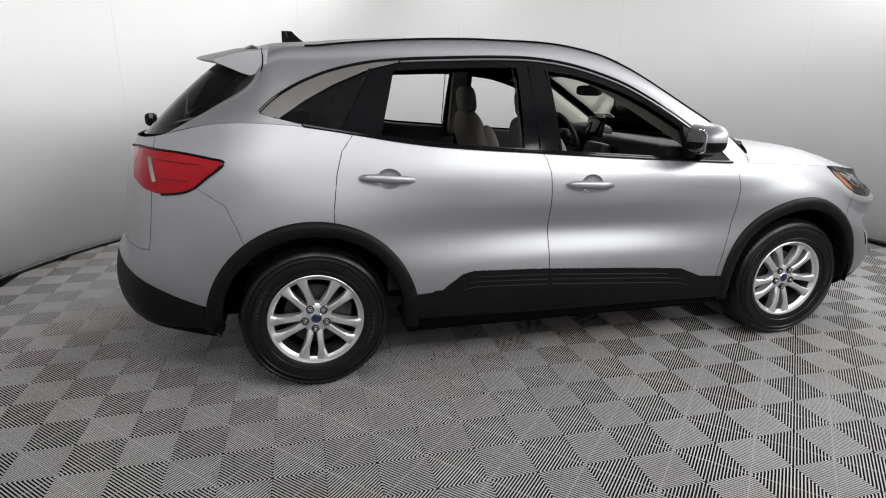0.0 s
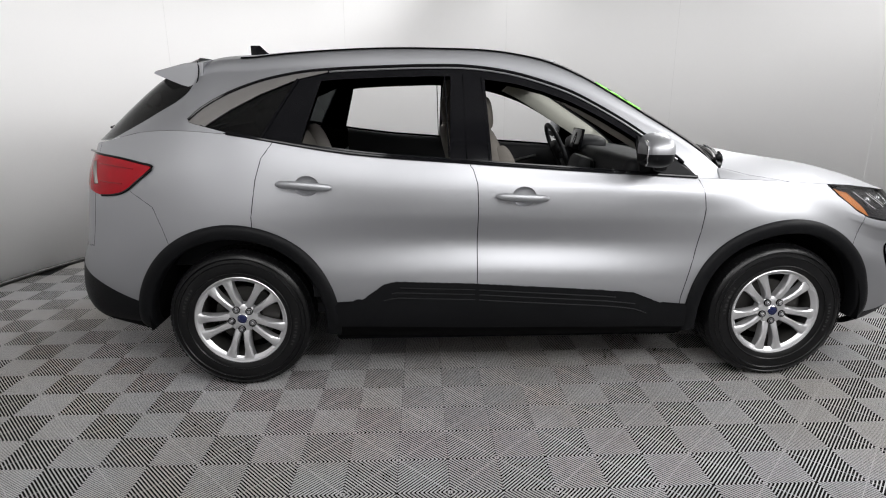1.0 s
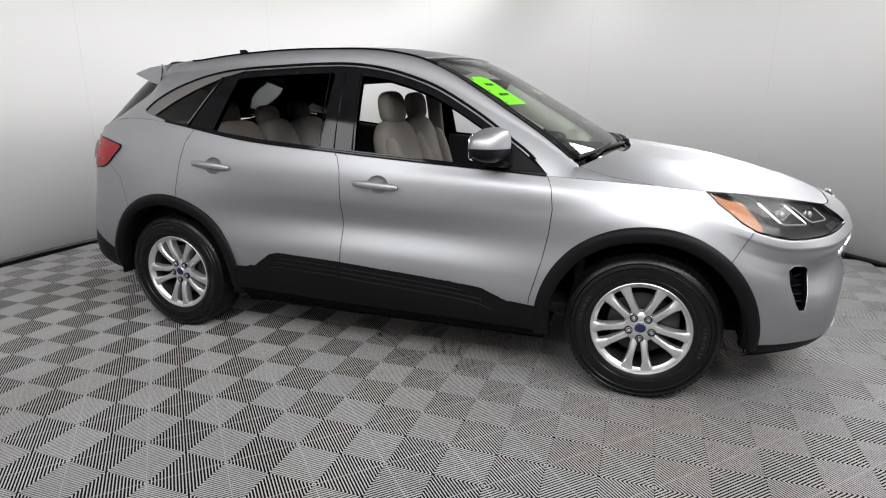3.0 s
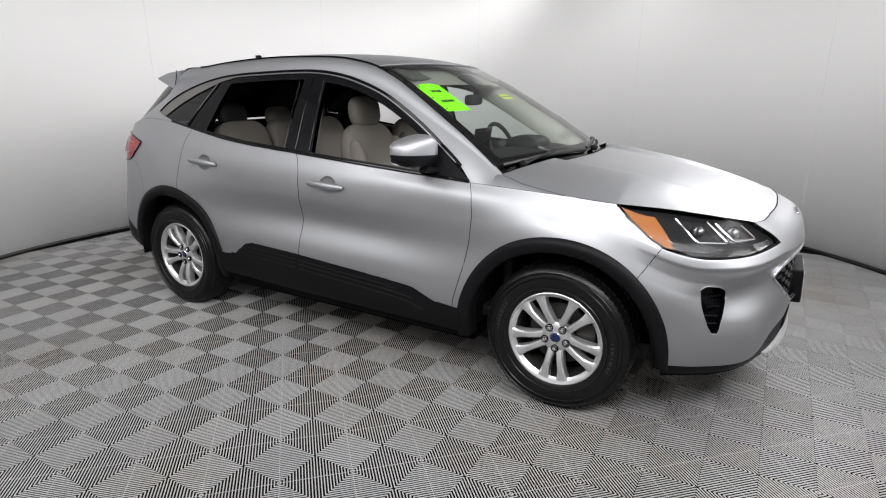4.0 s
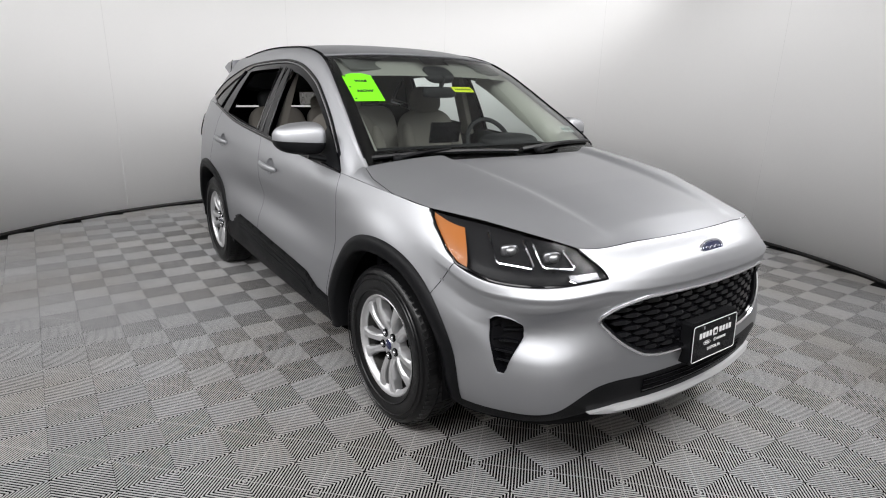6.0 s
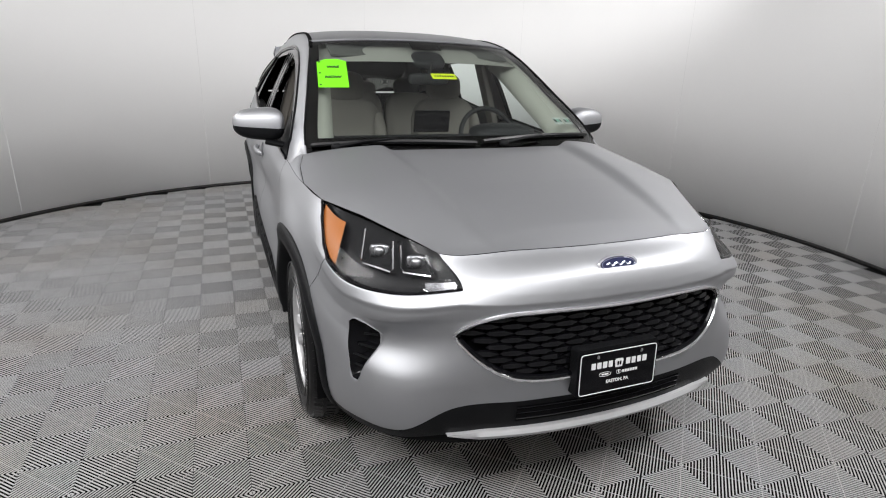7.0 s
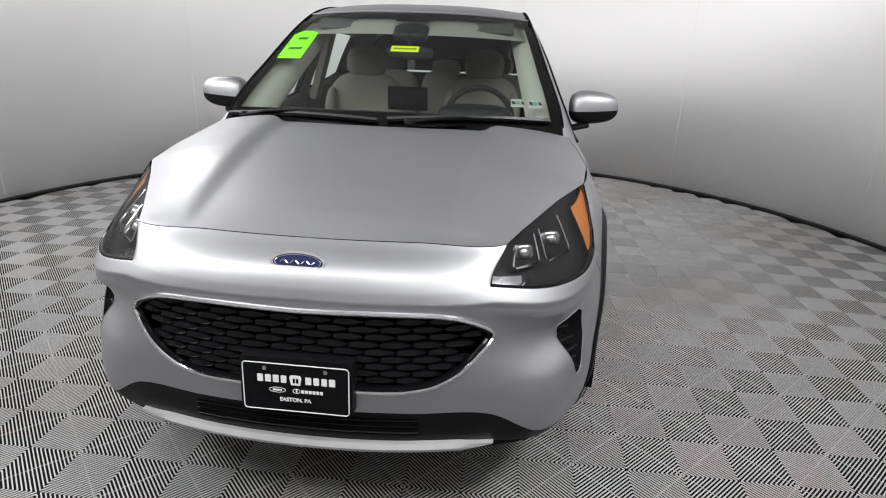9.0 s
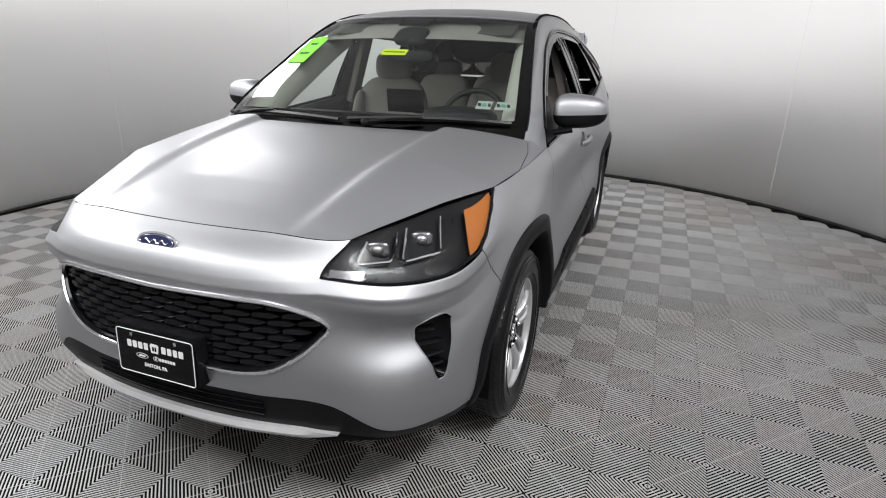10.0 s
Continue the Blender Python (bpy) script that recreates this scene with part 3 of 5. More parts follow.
def hood_grid():
    nb, na = 46, 74
    xs = [2.2, 2.086, 2.0, 1.925, 1.76, 1.57, 1.355, 1.15, 1.02, .95]
    ye = [.50, .548, .588, .625, .708, .815, .848, .832, .80, .79]
    ze = [.93, .930, .944, .955, .980, 1.001, 1.02, 1.052, 1.085, 1.11]
    xc = [2.2, 2.165, 2.05, 1.9, 1.7, 1.5, 1.35, 1.2, 1.0]
    zc = [.92, .940, .982, 1.020, 1.058, 1.086, 1.105, 1.122, 1.14]
    G = np.zeros((na, nb, 3))
    for j in range(nb):
        b = j / (nb - 1)
        x0 = 2.165 - 0.079 * b**2.2
        x1 = 1.225 - 0.20 * b**2.4
        x = np.linspace(x0, x1, na)
        yl = np.interp(-x, -np.array(xs), ye)
        zl, zm = np.interp(-x, -np.array(xs), ze), np.interp(-x, -np.array(xc), zc)
        y = b * yl
        crease = np.interp(x, [1.0, 1.3, 1.75, 2.05, 2.2], [.028, .026, .022, .012, 0.0])
        at = np.interp(x, [1.2, 2.1], [.475, .405])
        ridge = crease * (1 / (1 + np.exp(-(y - at + 0.02) / 0.009)))
        fall = (zm - zl + crease) * np.clip(b, 0, 1) ** np.interp(x, [1.0, 1.6, 2.1], [4.0, 3.2, 2.4])
        G[:, j] = np.stack([x, y, zm + ridge - fall], -1)
    L7 = spline(round_line(LINES[7])[:5], 12)
    for j in range(nb):
        d = np.array([np.interp(G[0, j, 1], L7[12:, 1], L7[12:, c]) for c in (0, 2)]) - G[0, j, [0, 2]] + (-.004, .0)
        w = (1 - np.arange(na) / (na - 1)) ** 7
        G[:, j, 0] += d[0] * w
        G[:, j, 2] += d[1] * w
    # soften across
    for _ in range(1):
        G[1:-1, 1:-1, 2] = (G[1:-1, 1:-1, 2] * 2 + G[1:-1, :-2, 2] + G[1:-1, 2:, 2]) / 4
    return G


def grid_part(name, G, mat, side, parent, label="", lift=0.0, flip=False, keep=None, gap=0.0):
    n, m = G.shape[:2]
    skin = Skin(G, np.arange(n), np.arange(m), flip)
    T = skin.triangles()
    if flip:
        T = T[:, ::-1]
    if keep is not None:
        T = T[keep(skin.G.reshape(-1, 3)[T].mean(1))]
    return panel(name, skin, T, mat, side, parent, label, lift=lift, gap=gap)


def joined_halves(name, G, mat, parent, label="", lift=0.0):
    """A part that spans both sides: the half grid, index 1 from the middle out, and its mirror image."""
    full = np.concatenate([G[:, :0:-1] * (1, -1, 1), G], axis=1)
    n, m = full.shape[:2]
    N = grid_normals(full)
    if N[n // 2, m // 2, 2] < 0:
        N = -N
    idx = np.arange(n * m).reshape(n, m)
    F = np.stack([idx[:-1, :-1], idx[1:, :-1], idx[1:, 1:], idx[:-1, 1:]], -1).reshape(-1, 4)
    a, b, c = (full.reshape(-1, 3)[F[0, k]] for k in (0, 1, 2))
    if np.cross(b - a, c - a) @ N.reshape(-1, 3)[F[0, 0]] < 0:
        F = F[:, ::-1]
    return mesh_object(name, full.reshape(-1, 3) + N.reshape(-1, 3) * lift, F, mat, parent, label, normals=N.reshape(-1, 3))


hood = joined_halves("hood", hood_grid(), M_PAINT, car, "silver hood with two raised creases")


def cowl_corner():
    """The fender's top beside the hood's rear corner."""
    n, m = 30, 8
    L7 = spline(LINES[7][5:8], 40)
    G = np.zeros((n, m, 3))
    edge = hood_grid()[:, -1]
    o = np.argsort(edge[:, 0])
    for i, x in enumerate(np.linspace(1.40, 1.0, n)):
        p = np.array([x, np.interp(-x, -L7[:, 0], L7[:, 1]), np.interp(-x, -L7[:, 0], L7[:, 2])])
        q = np.array([x, np.interp(x, edge[o, 0], edge[o, 1]) + .0025, np.interp(x, edge[o, 0], edge[o, 2]) - .001])
        t = np.linspace(0, 1, m)[:, None]
        G[i] = p + (q - p) * t
        G[i, :, 2] += .006 * np.sin(math.pi * t[:, 0]) * min(1, (q[2] - p[2]) / .03)
    return G


for side in (-1, 1):
    G = cowl_corner()
    flip = grid_normals(G)[15, 4, 2] < 0
    grid_part("fender_top", G, M_PAINT, side, car, flip=flip)


def top_grid(lo, hi, per=10, nb=30, px=2.2, pz=2.6):
    """The windscreen, roof or rear window between two knots of the middle and edge lines."""
    E = spline(EDGE, per)[lo * per:hi * per + 1]
    C = spline([(x, 0, z) for x, z in MIDDLE], per)[lo * per:hi * per + 1]
    b = np.linspace(0, 1, nb)[None, :, None]
    G = np.zeros((len(E), nb, 3))
    G[..., 0:1] = C[:, None, 0:1] + (E[:, None, 0:1] - C[:, None, 0:1]) * b**px
    G[..., 1:2] = E[:, None, 1:2] * b
    G[..., 2:3] = C[:, None, 2:3] + (E[:, None, 2:3] - C[:, None, 2:3]) * b**pz
    return G


windshield = joined_halves("windshield", top_grid(0, 6), M_GLASS, car, "clear windscreen with dark border")
windshield.visible_shadow = False
roof = joined_halves("roof", top_grid(6, 11), M_PAINT, car, "silver roof")
rear_window = joined_halves("rear_window", top_grid(11, 14, 10, 60, 9.0, 9.0), M_TINT_REAR, car, "dark tinted rear window")


def glasshouse_grid():
    """The upper side from the belt to the roof's edge."""
    per = [max(4, int(np.ceil(n / .011))) for n in np.linalg.norm(np.diff(np.array(EDGE), axis=0), axis=1)]
    E = spline(EDGE, per)
    L7 = spline(LINES[7][6:14], 40)
    nb = 46
    G = np.zeros((len(E), nb, 3))
    xb = L7[:, 0]
    order = np.argsort(xb)
    for i, e in enumerate(E):
        x = min(max(e[0], xb.min()), xb.max())
        base = np.array([x, np.interp(x, xb[order], L7[order, 1]), np.interp(x, xb[order], L7[order, 2])])
        base[2] = min(base[2], e[2] - 0.002)
        b = np.linspace(0, 1, nb)[:, None]
        p = base + (e - base) * b
        h = max(e[2] - base[2], 1e-3)
        bulge = 0.020 * np.sin(math.pi * b[:, 0]) * min(1, h / 0.4)
        p[:, 1] += bulge
        roll = np.clip((b[:, 0] - 0.84) / 0.16, 0, 1)
        p[:, 2] += 0.012 * np.sin(math.pi * roll) * min(1, h / 0.4)
        G[i] = p
    return G


HOUSE = glasshouse_grid()
DLO = BELT[1:] + DLO_TOP[::-1]


def dlo_top(x):
    return np.interp(x, [p[0] for p in DLO_TOP], [p[1] for p in DLO_TOP])


def belt(x):
    return np.interp(x, [p[0] for p in BELT], [p[1] for p in BELT])


def opening(x0, x1, lean0, lean1, low, top, n=14):
    """A window's outline between two leaning uprights."""
    xs = np.linspace(x0, x1, n)
    down = [(float(x), float(belt(x) + low)) for x in xs]
    xt = np.linspace(x0 + lean0, x1 + lean1, n)
    up = [(float(x), float(max(dlo_top(x) - top, belt(x) + low))) for x in xt]
    return down + up[::-1]


WIN_F = opening(-.115, .62, -.025, -.02, .018, .048)
WIN_R = opening(-1.015, -.315, .085, .01, .018, .048)
QUARTER = [(-1.462, 1.293), (-1.195, 1.238), (-1.115, 1.380), (-1.039, 1.508), (-1.214, 1.437), (-1.345, 1.368)]
WEDGE = [(-1.545, 1.316), (-1.515, 1.305), (-1.462, 1.293), (-1.345, 1.368), (-1.214, 1.437), (-1.039, 1.508), (-.95, 1.528), (-.90, 1.540), (-.90, 1.552), (-1.05, 1.537),
         (-1.261, 1.486), (-1.39, 1.431), (-1.504, 1.358)]
for side in (-1, 1):
    skin = Skin(HOUSE, np.arange(HOUSE.shape[0]), np.arange(HOUSE.shape[1]))
    if skin.N[skin.shape[0] // 2, 20, 1] < 0:
        skin.N = -skin.N
    for poly in (WIN_F, WIN_R, DLO, QUARTER, WEDGE):
        skin.draw_onto(poly, "xz")
    T = skin.triangles()
    a, b, c = (skin.G.reshape(-1, 3)[T[:, k]] for k in range(3))
    turned = (np.cross(b - a, c - a) * skin.N.reshape(-1, 3)[T[:, 0]]).sum(1) < 0
    T[turned] = T[turned][:, ::-1]
    x, y, z = ((a + b + c) / 3).T
    kind = np.full(len(T), "cant_rail", dtype=object)
    kind[inside(DLO, x, z)] = "window_frame"
    kind[inside(WEDGE, x, z)] = "quarter_trim"
    kind[inside(QUARTER, x, z)] = "quarter_window"
    kind[inside(WIN_F, x, z) | inside(WIN_R, x, z)] = "none"
    panel("cant_rail", skin, T[kind == "cant_rail"], M_PAINT, side, car, "silver pillar and roof rail")
    panel("window_frame", skin, T[kind == "window_frame"], M_GLOSS, side, car, "gloss black window frame and pillar", lift=-0.004)
    panel("quarter_window", skin, T[kind == "quarter_window"], M_TINT, side, car, "dark tinted quarter window", lift=-0.006)
    panel("quarter_trim", skin, T[kind == "quarter_trim"], M_TRIM, side, car, "satin grey window trim", lift=0.001)
    # inside face of the pillars
    t = T[np.isin(kind, ["cant_rail", "window_frame", "quarter_trim"])]
    panel("pillar_lining", skin, t[:, ::-1], M_HEADLINER, side, car, "beige pillar lining", lift=-0.035)


# ---- wheels ----
def build_wheel():
    wheel = new("wheel")
    wheel.parent = car
    R = 0.352
    # tyre, spun about the axle; outer face towards -y
    prof = [(.222, .095), (.245, .108), (.285, .114), (.318, .108), (.338, .098), (R - .002, .078), (R, .05), (R, -.05), (R - .002, -.078), (.338, -.098), (.318, -.108),
            (.285, -.114), (.245, -.108), (.226, -.098), (.216, -.09)]
    part("tyre", revolve(prof, 96), M_RUBBER, wheel, "black rubber tyre with tread")
    # tread blocks
    bm = bmesh.new()
    for k in range(72):
        a = 2 * math.pi * k / 72
        for d, w, twist in ((-.078, .034, .25), (.078, .034, -.25), (-.03, .04, -.3), (.03, .04, .3)):
            rr = R - .0015 if abs(d) < .05 else R - .007
            m = Matrix.Rotation(-a, 4, "Y") @ Matrix.Translation((rr, d, 0)) @ Matrix.Rotation(twist, 4, "X") @ Matrix.Rotation(0.32 * (1 if d > 0 else -1) if abs(d) > .05 else 0, 4, "Z")
            box(bm, (.008, w, .021), m)
    part("tread", bm, M_RUBBER, wheel, "", smooth=False)
    # rings on the sidewall
    bm = bmesh.new()
    for r in (.252, .300, .322):
        revolve([(r - .003, -.1125), (r, -.1165), (r + .003, -.1125)], 72, bm)
    part("sidewall_ring", bm, M_RUBBER, wheel)
    # raised lettering, unreadable: plain bars, coloured paler for the sidewall's sheen streak
    for start in (150, -20):
        for k in range(9):
            m = Matrix.Rotation(-radians(start) - k * 0.062 - .01 * (k % 3), 4, "Y") @ Matrix.Translation((.274, -.1142, 0)) @ Matrix.Rotation(0.06, 4, "Z")
            part("sidewall_bar", boxed((.011 + .003 * (k % 2), .0012, .010 - .003 * (k % 3)), m), M_LETTERING_SHEEN, wheel, smooth=False)
    # rim: barrel and outer lip
    lip = [(.214, -.075), (.2285, -.092), (.2285, -.098), (.224, -.101), (.2175, -.098), (.212, -.085), (.204, -.080), (.200, -.076), (.203, -.070), (.214, -.073)]
    part("rim", revolve(lip, 96), M_ALLOY, wheel, "silver alloy rim")
    part("rim_barrel", revolve([(.209, -.075), (.203, -.05), (.200, .0), (.205, .09), (.214, .09), (.214, -.073)], 72), M_STEEL, wheel, "dark rim barrel")
    bm = revolve([(.0, -.073), (.040, -.074), (.062, -.072), (.074, -.064), (.078, -.03), (.0, -.03)], 48)
    part("hub", bm, M_ALLOY, wheel)

    def spoke(centre_deg, lean):
        """One arm of a pair, from the hub out to the lip."""
        bm = bmesh.new()
        rings = []
        for k in range(9):
            f = k / 8
            r = .062 + (.2145 - .062) * f
            off = lean * (.0195 + .0275 * f + .004 * f**3)
            w = .0168 - .0022 * math.sin(math.pi * f) + .0065 * f**3 + .012 * f**7
            front = -.071 - .012 * math.sin(math.pi * min(1, f * 1.05)) - .018 * f
            back = -.030 - .02 * f
            ring = []
            for dx, dy in ((-w, back), (-w * 1.05, front + .008), (-w * .62, front), (w * .62, front), (w * 1.05, front + .008), (w, back)):
                ring.append(bm.verts.new((r, dy, off + dx)))
            rings.append(ring)
        for p, q in zip(rings, rings[1:]):
            for i in range(6):
                j = (i + 1) % 6
                bm.faces.new((p[i], p[j], q[j], q[i]))
        bm.faces.new(rings[0])
        bm.faces.new(rings[-1][::-1])
        bmesh.ops.rotate(bm, verts=bm.verts[:], matrix=Matrix.Rotation(-radians(centre_deg), 3, "Y"))
        return bm

    for k in range(5):
        for lean in (-1, 1):
            part("spoke", spoke(90 + 180 + 72 * k, lean), M_ALLOY, wheel)
    for k in range(5):
        a = radians(90 + 180 + 72 * k)
        c = Matrix.Translation((.054 * math.cos(a), -.0745, .054 * math.sin(a)))
        bm = revolve([(.0, -.013), (.007, -.013), (.0095, -.008), (.010, .0), (.013, .001), (.014, .006)], 12)
        bmesh.ops.transform(bm, matrix=c, verts=bm.verts[:])
        part("lug_nut", bm, M_CHROME, wheel)
        bm = revolve([(.0145, -.0035), (.0165, -.0045), (.0185, -.0035), (.0185, .004)], 16)
        bmesh.ops.transform(bm, matrix=c, verts=bm.verts[:])
        part("lug_seat", bm, M_DARK, wheel)
    part("centre_cap", revolve([(.0, -.081), (.018, -.0805), (.023, -.078), (.025, -.074), (.025, -.06)], 40), M_BLUE, wheel, "dark blue centre cap")
    part("cap_ring", revolve([(.0235, -.0785), (.0255, -.0795), (.0275, -.0775), (.0275, -.068)], 40), M_CHROME, wheel)
    part("brake_disc", revolve([(.06, -.004), (.15, -.004), (.153, .0), (.153, .014), (.06, .014)], 64), M_STEEL, wheel, "steel brake disc")
    bm = boxed((.10, .05, .12), Matrix.Translation((.125, .0, .02)), .015)
    part("brake_caliper", bm, M_STEEL, wheel)
    part("wheel_back", revolve([(.0, .05), (.2, .05), (.2, .045), (.0, .045)], 40), M_DARK, wheel)
    return wheel


first = build_wheel()
first.matrix_basis = pose(AXLE, -0.795, 0.352, 0, 0, 0)
copy_thing(first, pose(-AXLE, -0.795, 0.352, 0, 7, 0))
copy_thing(first, pose(AXLE, 0.795, 0.352, 0, 40, 180))
copy_thing(first, pose(-AXLE, 0.795, 0.352, 0, -60, 180))


# ---- wheel arches and underbody ----
def arch_cladding(cx, side):
    bm = bmesh.new()
    rings = []
    for k in range(61):
        a0, a1 = (-6, 189) if cx > 0 else (-9, 185)
        a = radians(a0 + (a1 - a0) * k / 60)
        c, s = math.cos(a), math.sin(a)
        ring = []
        for r, off, inward in ((.498, .001, 0), (.494, .010, 0), (.470, .015, 0), (.436, .013, 0), (.428, .004, 0), (.428, 0, .07)):
            x, z = cx + r * c, HUB_Z + r * s
            rr = max(r, .445) if inward == 0 else .455
            p = flank(cx + max(rr, .47) * c, max(HUB_Z + max(rr, .47) * s, .30), off)
            ring.append(bm.verts.new((x, side * (p[1] - inward), z)))
        rings.append(ring)
    for p, q in zip(rings, rings[1:]):
        for i in range(len(p) - 1):
            bm.faces.new((p[i], p[i + 1], q[i + 1], q[i]))
    part("arch_cladding", bm, M_PLASTIC, car, "black plastic wheel arch cladding", angle=60)
    # liner
    bm = bmesh.new()
    rows = []
    for k in range(33):
        a = radians(-6 + 192 * k / 32)
        rows.append([bm.verts.new((cx + .440 * math.cos(a), side * y, HUB_Z + .440 * math.sin(a))) for y in (.895, .50)])
    for p, q in zip(rows, rows[1:]):
        bm.faces.new((p[0], p[1], q[1], q[0]))
    bm.faces.new([r[1] for r in rows])
    part("wheel_liner", bm, M_DARK, car)


for side in (-1, 1):
    for cx in (AXLE, -AXLE):
        arch_cladding(cx, side)
bm = boxed((1.80, 1.62, .05), Matrix.Translation((0, 0, .225)), .02)
box(bm, (.6, 1.0, .05), Matrix.Translation((1.75, 0, .27)), .02)
box(bm, (.75, 1.0, .05), Matrix.Translation((-1.75, 0, .28)), .02)
part("underbody", bm, M_DARK, car, "dark underbody pan")
# ridges pressed into the door cladding
for side in (-1, 1):
    for drop, x0, x1 in ((.028, -.56, .50), (.052, -.60, .60), (.078, -.64, .66)):
        for a0, a1 in ((x0, -.200), (-.175, x1)):
            pts = []
            for k in range(17):
                x = a0 + (a1 - a0) * k / 16
                z = float(np.interp(x, [p[0] for p in CLAD_TOP], [p[1] for p in CLAD_TOP])) - drop
                p = flank(x, z, .0145)
                pts.append((p[0], side * p[1], p[2]))
            part("cladding_ridge", tube(pts, .0042, 6), M_PLASTIC, car)

# ---- front end ----
core = np.array([nose(y, z, -.055) for z in np.linspace(.50, .80, 14) for y in np.linspace(-.56, .56, 41)]).reshape(14, 41, 3)
idx = np.arange(14 * 41).reshape(14, 41)
grille = mesh_object("grille", core.reshape(-1, 3), np.stack([idx[:-1, :-1], idx[:-1, 1:], idx[1:, 1:], idx[1:, :-1]], -1).reshape(-1, 4), M_DARK, car, "black honeycomb grille in a chrome frame")
loop = [nose(y, z, .002) for y, z in spline([(y, z) for y, z in GRILLE_LOOP + GRILLE_LOOP[:1]], 5)[:-1]]
part("grille_frame", tube(loop, .0065, 8, closed=True), M_CHROME, grille, "thin chrome grille frame")
loop = [nose(y * .985, .662 + (z - .662) * .95, -.008) for y, z in spline([(y, z) for y, z in GRILLE_LOOP + GRILLE_LOOP[:1]], 5)[:-1]]
part("grille_rim", tube(loop, .010, 8, closed=True), M_GLOSS, grille)


def slat_mesh():
    bm = bmesh.new()
    prof = [(-.046, .000), (-.036, .0065), (-.012, .0092), (.012, .0092), (.036, .0065), (.046, .000), (.036, -.0045), (.012, -.0062), (-.012, -.0062), (-.036, -.0045)]
    front = [bm.verts.new((.006 if abs(y) < .04 else -.004, y, z)) for y, z in prof]
    lip = [bm.verts.new((.000 if abs(y) < .04 else -.006, y * .96, z * 1.35 + .001)) for y, z in prof]
    back = [bm.verts.new((-.035, y * .80, z * 1.1)) for y, z in prof]
    bm.faces.new(front)
    for A, B in ((front, lip), (lip, back)):
        for i in range(len(prof)):
            j = (i + 1) % len(prof)
            bm.faces.new((A[i], B[i], B[j], A[j]))
    bmesh.ops.recalc_face_normals(bm, faces=bm.faces[:])
    me = bpy.data.meshes.new("grille_slat")
    bm.to_mesh(me)
    bm.free()
    me.materials.append(M_GRILLE)
    return me


slat = slat_mesh()
row = 0
z = .548
while z < .782:
    for k in range(-7, 8):
        y = (k + .5 * (row % 2)) * .088
        if inside(GRILLE_LOOP, np.array([y - .03, y, y + .03]), np.array([z] * 3)).all():
            p = nose(y, z, -.020)
            q = nose(y + .01, z, -.020)
            ob = new("grille_slat", slat)
            ob.parent = grille
            yaw = math.atan2(-(q[0] - p[0]), .01)
            ob.matrix_basis = Matrix.Translation(p) @ Matrix.Rotation(yaw, 4, "Z") @ Matrix.Rotation(radians(-14), 4, "Y")
    z += .0215
    row += 1

# number plate holder and dealer plate
plate = new("dealer_plate")
plate.parent = car
tagged(plate, "black dealer plate with white border and print")
PM = Matrix.Translation((2.322, 0, .556)) @ Matrix.Rotation(radians(-3), 4, "Y") @ Matrix(((0, 0, 1, 0), (1, 0, 0, 0), (0, 1, 0, 0), (0, 0, 0, 1)))


def rounded(w, h, r, n=6):
    out = []
    for cx, cy, a0 in ((w / 2 - r, h / 2 - r, 0), (-w / 2 + r, h / 2 - r, 90), (-w / 2 + r, -h / 2 + r, 180), (w / 2 - r, -h / 2 + r, 270)):
        for k in range(n + 1):
            a = radians(a0 + 90 * k / n)
            out.append((cx + r * math.cos(a), cy + r * math.sin(a)))
    return out


part("holder", prism(rounded(.315, .165, .012), .045, PM @ Matrix.Translation((0, .004, -.047)), bevel=.003), M_PLASTIC, plate, "black plate holder")
part("sheet", prism(rounded(.304, .150, .012), .002, PM), M_GLOSS, plate)
part("border", tube([PM @ Vector((x, y, .0022)) for x, y in rounded(.296, .142, .010)], .0016, 6, closed=True), M_WHITE, plate, "white border line")


def bar(name, x, y, w, h, mat, parent, m, z=.0021, r=None):
    part(name, prism(rounded(w, h, r or min(w, h) * .3, 3), .0009, m @ Matrix.Translation((x, y, z))), mat, parent)


for x, w in ((-.099, .019), (-.077, .019), (-.055, .019), (-.033, .018), (.036, .019), (.058, .018), (.080, .018), (.102, .020)):
    bar("print_bar", x, .026, w * .86, .022, M_WHITE, plate, PM, r=.002)
part("emblem", prism([(-.012, .040), (.012, .040), (.017, .034), (.013, .010), (-.013, .010), (-.017, .034)], .0009, PM @ Matrix.Translation((0, 0, .0021))), M_WHITE, plate, "white keystone emblem")
bar("emblem_mark", -.004, .024, .006, .014, M_GLOSS, plate, PM, .0031)
bar("emblem_mark", .005, .024, .006, .014, M_GLOSS, plate, PM, .0031)
part("oval_mark", tube([PM @ Vector((-.052 + .023 * math.cos(a), -.008 + .0075 * math.sin(a), .0022)) for a in np.linspace(0, 2 * math.pi, 25)[:-1]], .0008, 5, closed=True), M_WHITE, plate)
bar("oval_bar", -.052, -.008, .026, .005, M_WHITE, plate, PM)
part("oval_mark", tube([PM @ Vector((.002 + .010 * math.cos(a), -.008 + .0068 * math.sin(a), .0022)) for a in np.linspace(0, 2 * math.pi, 19)[:-1]], .0008, 5, closed=True), M_WHITE, plate)
bar("oval_bar", .002, -.007, .004, .010, M_WHITE, plate, PM)
for k in range(6):
    bar("print_bar", .0195 + .0105 * k, -.008, .0082, .0095, M_WHITE, plate, PM, r=.001)
for x in (-.085, .085):
    part("plate_screw", prism(rounded(.010, .012, .004), .004, PM @ Matrix.Translation((x, .058, .002))), M_CHROME, plate)


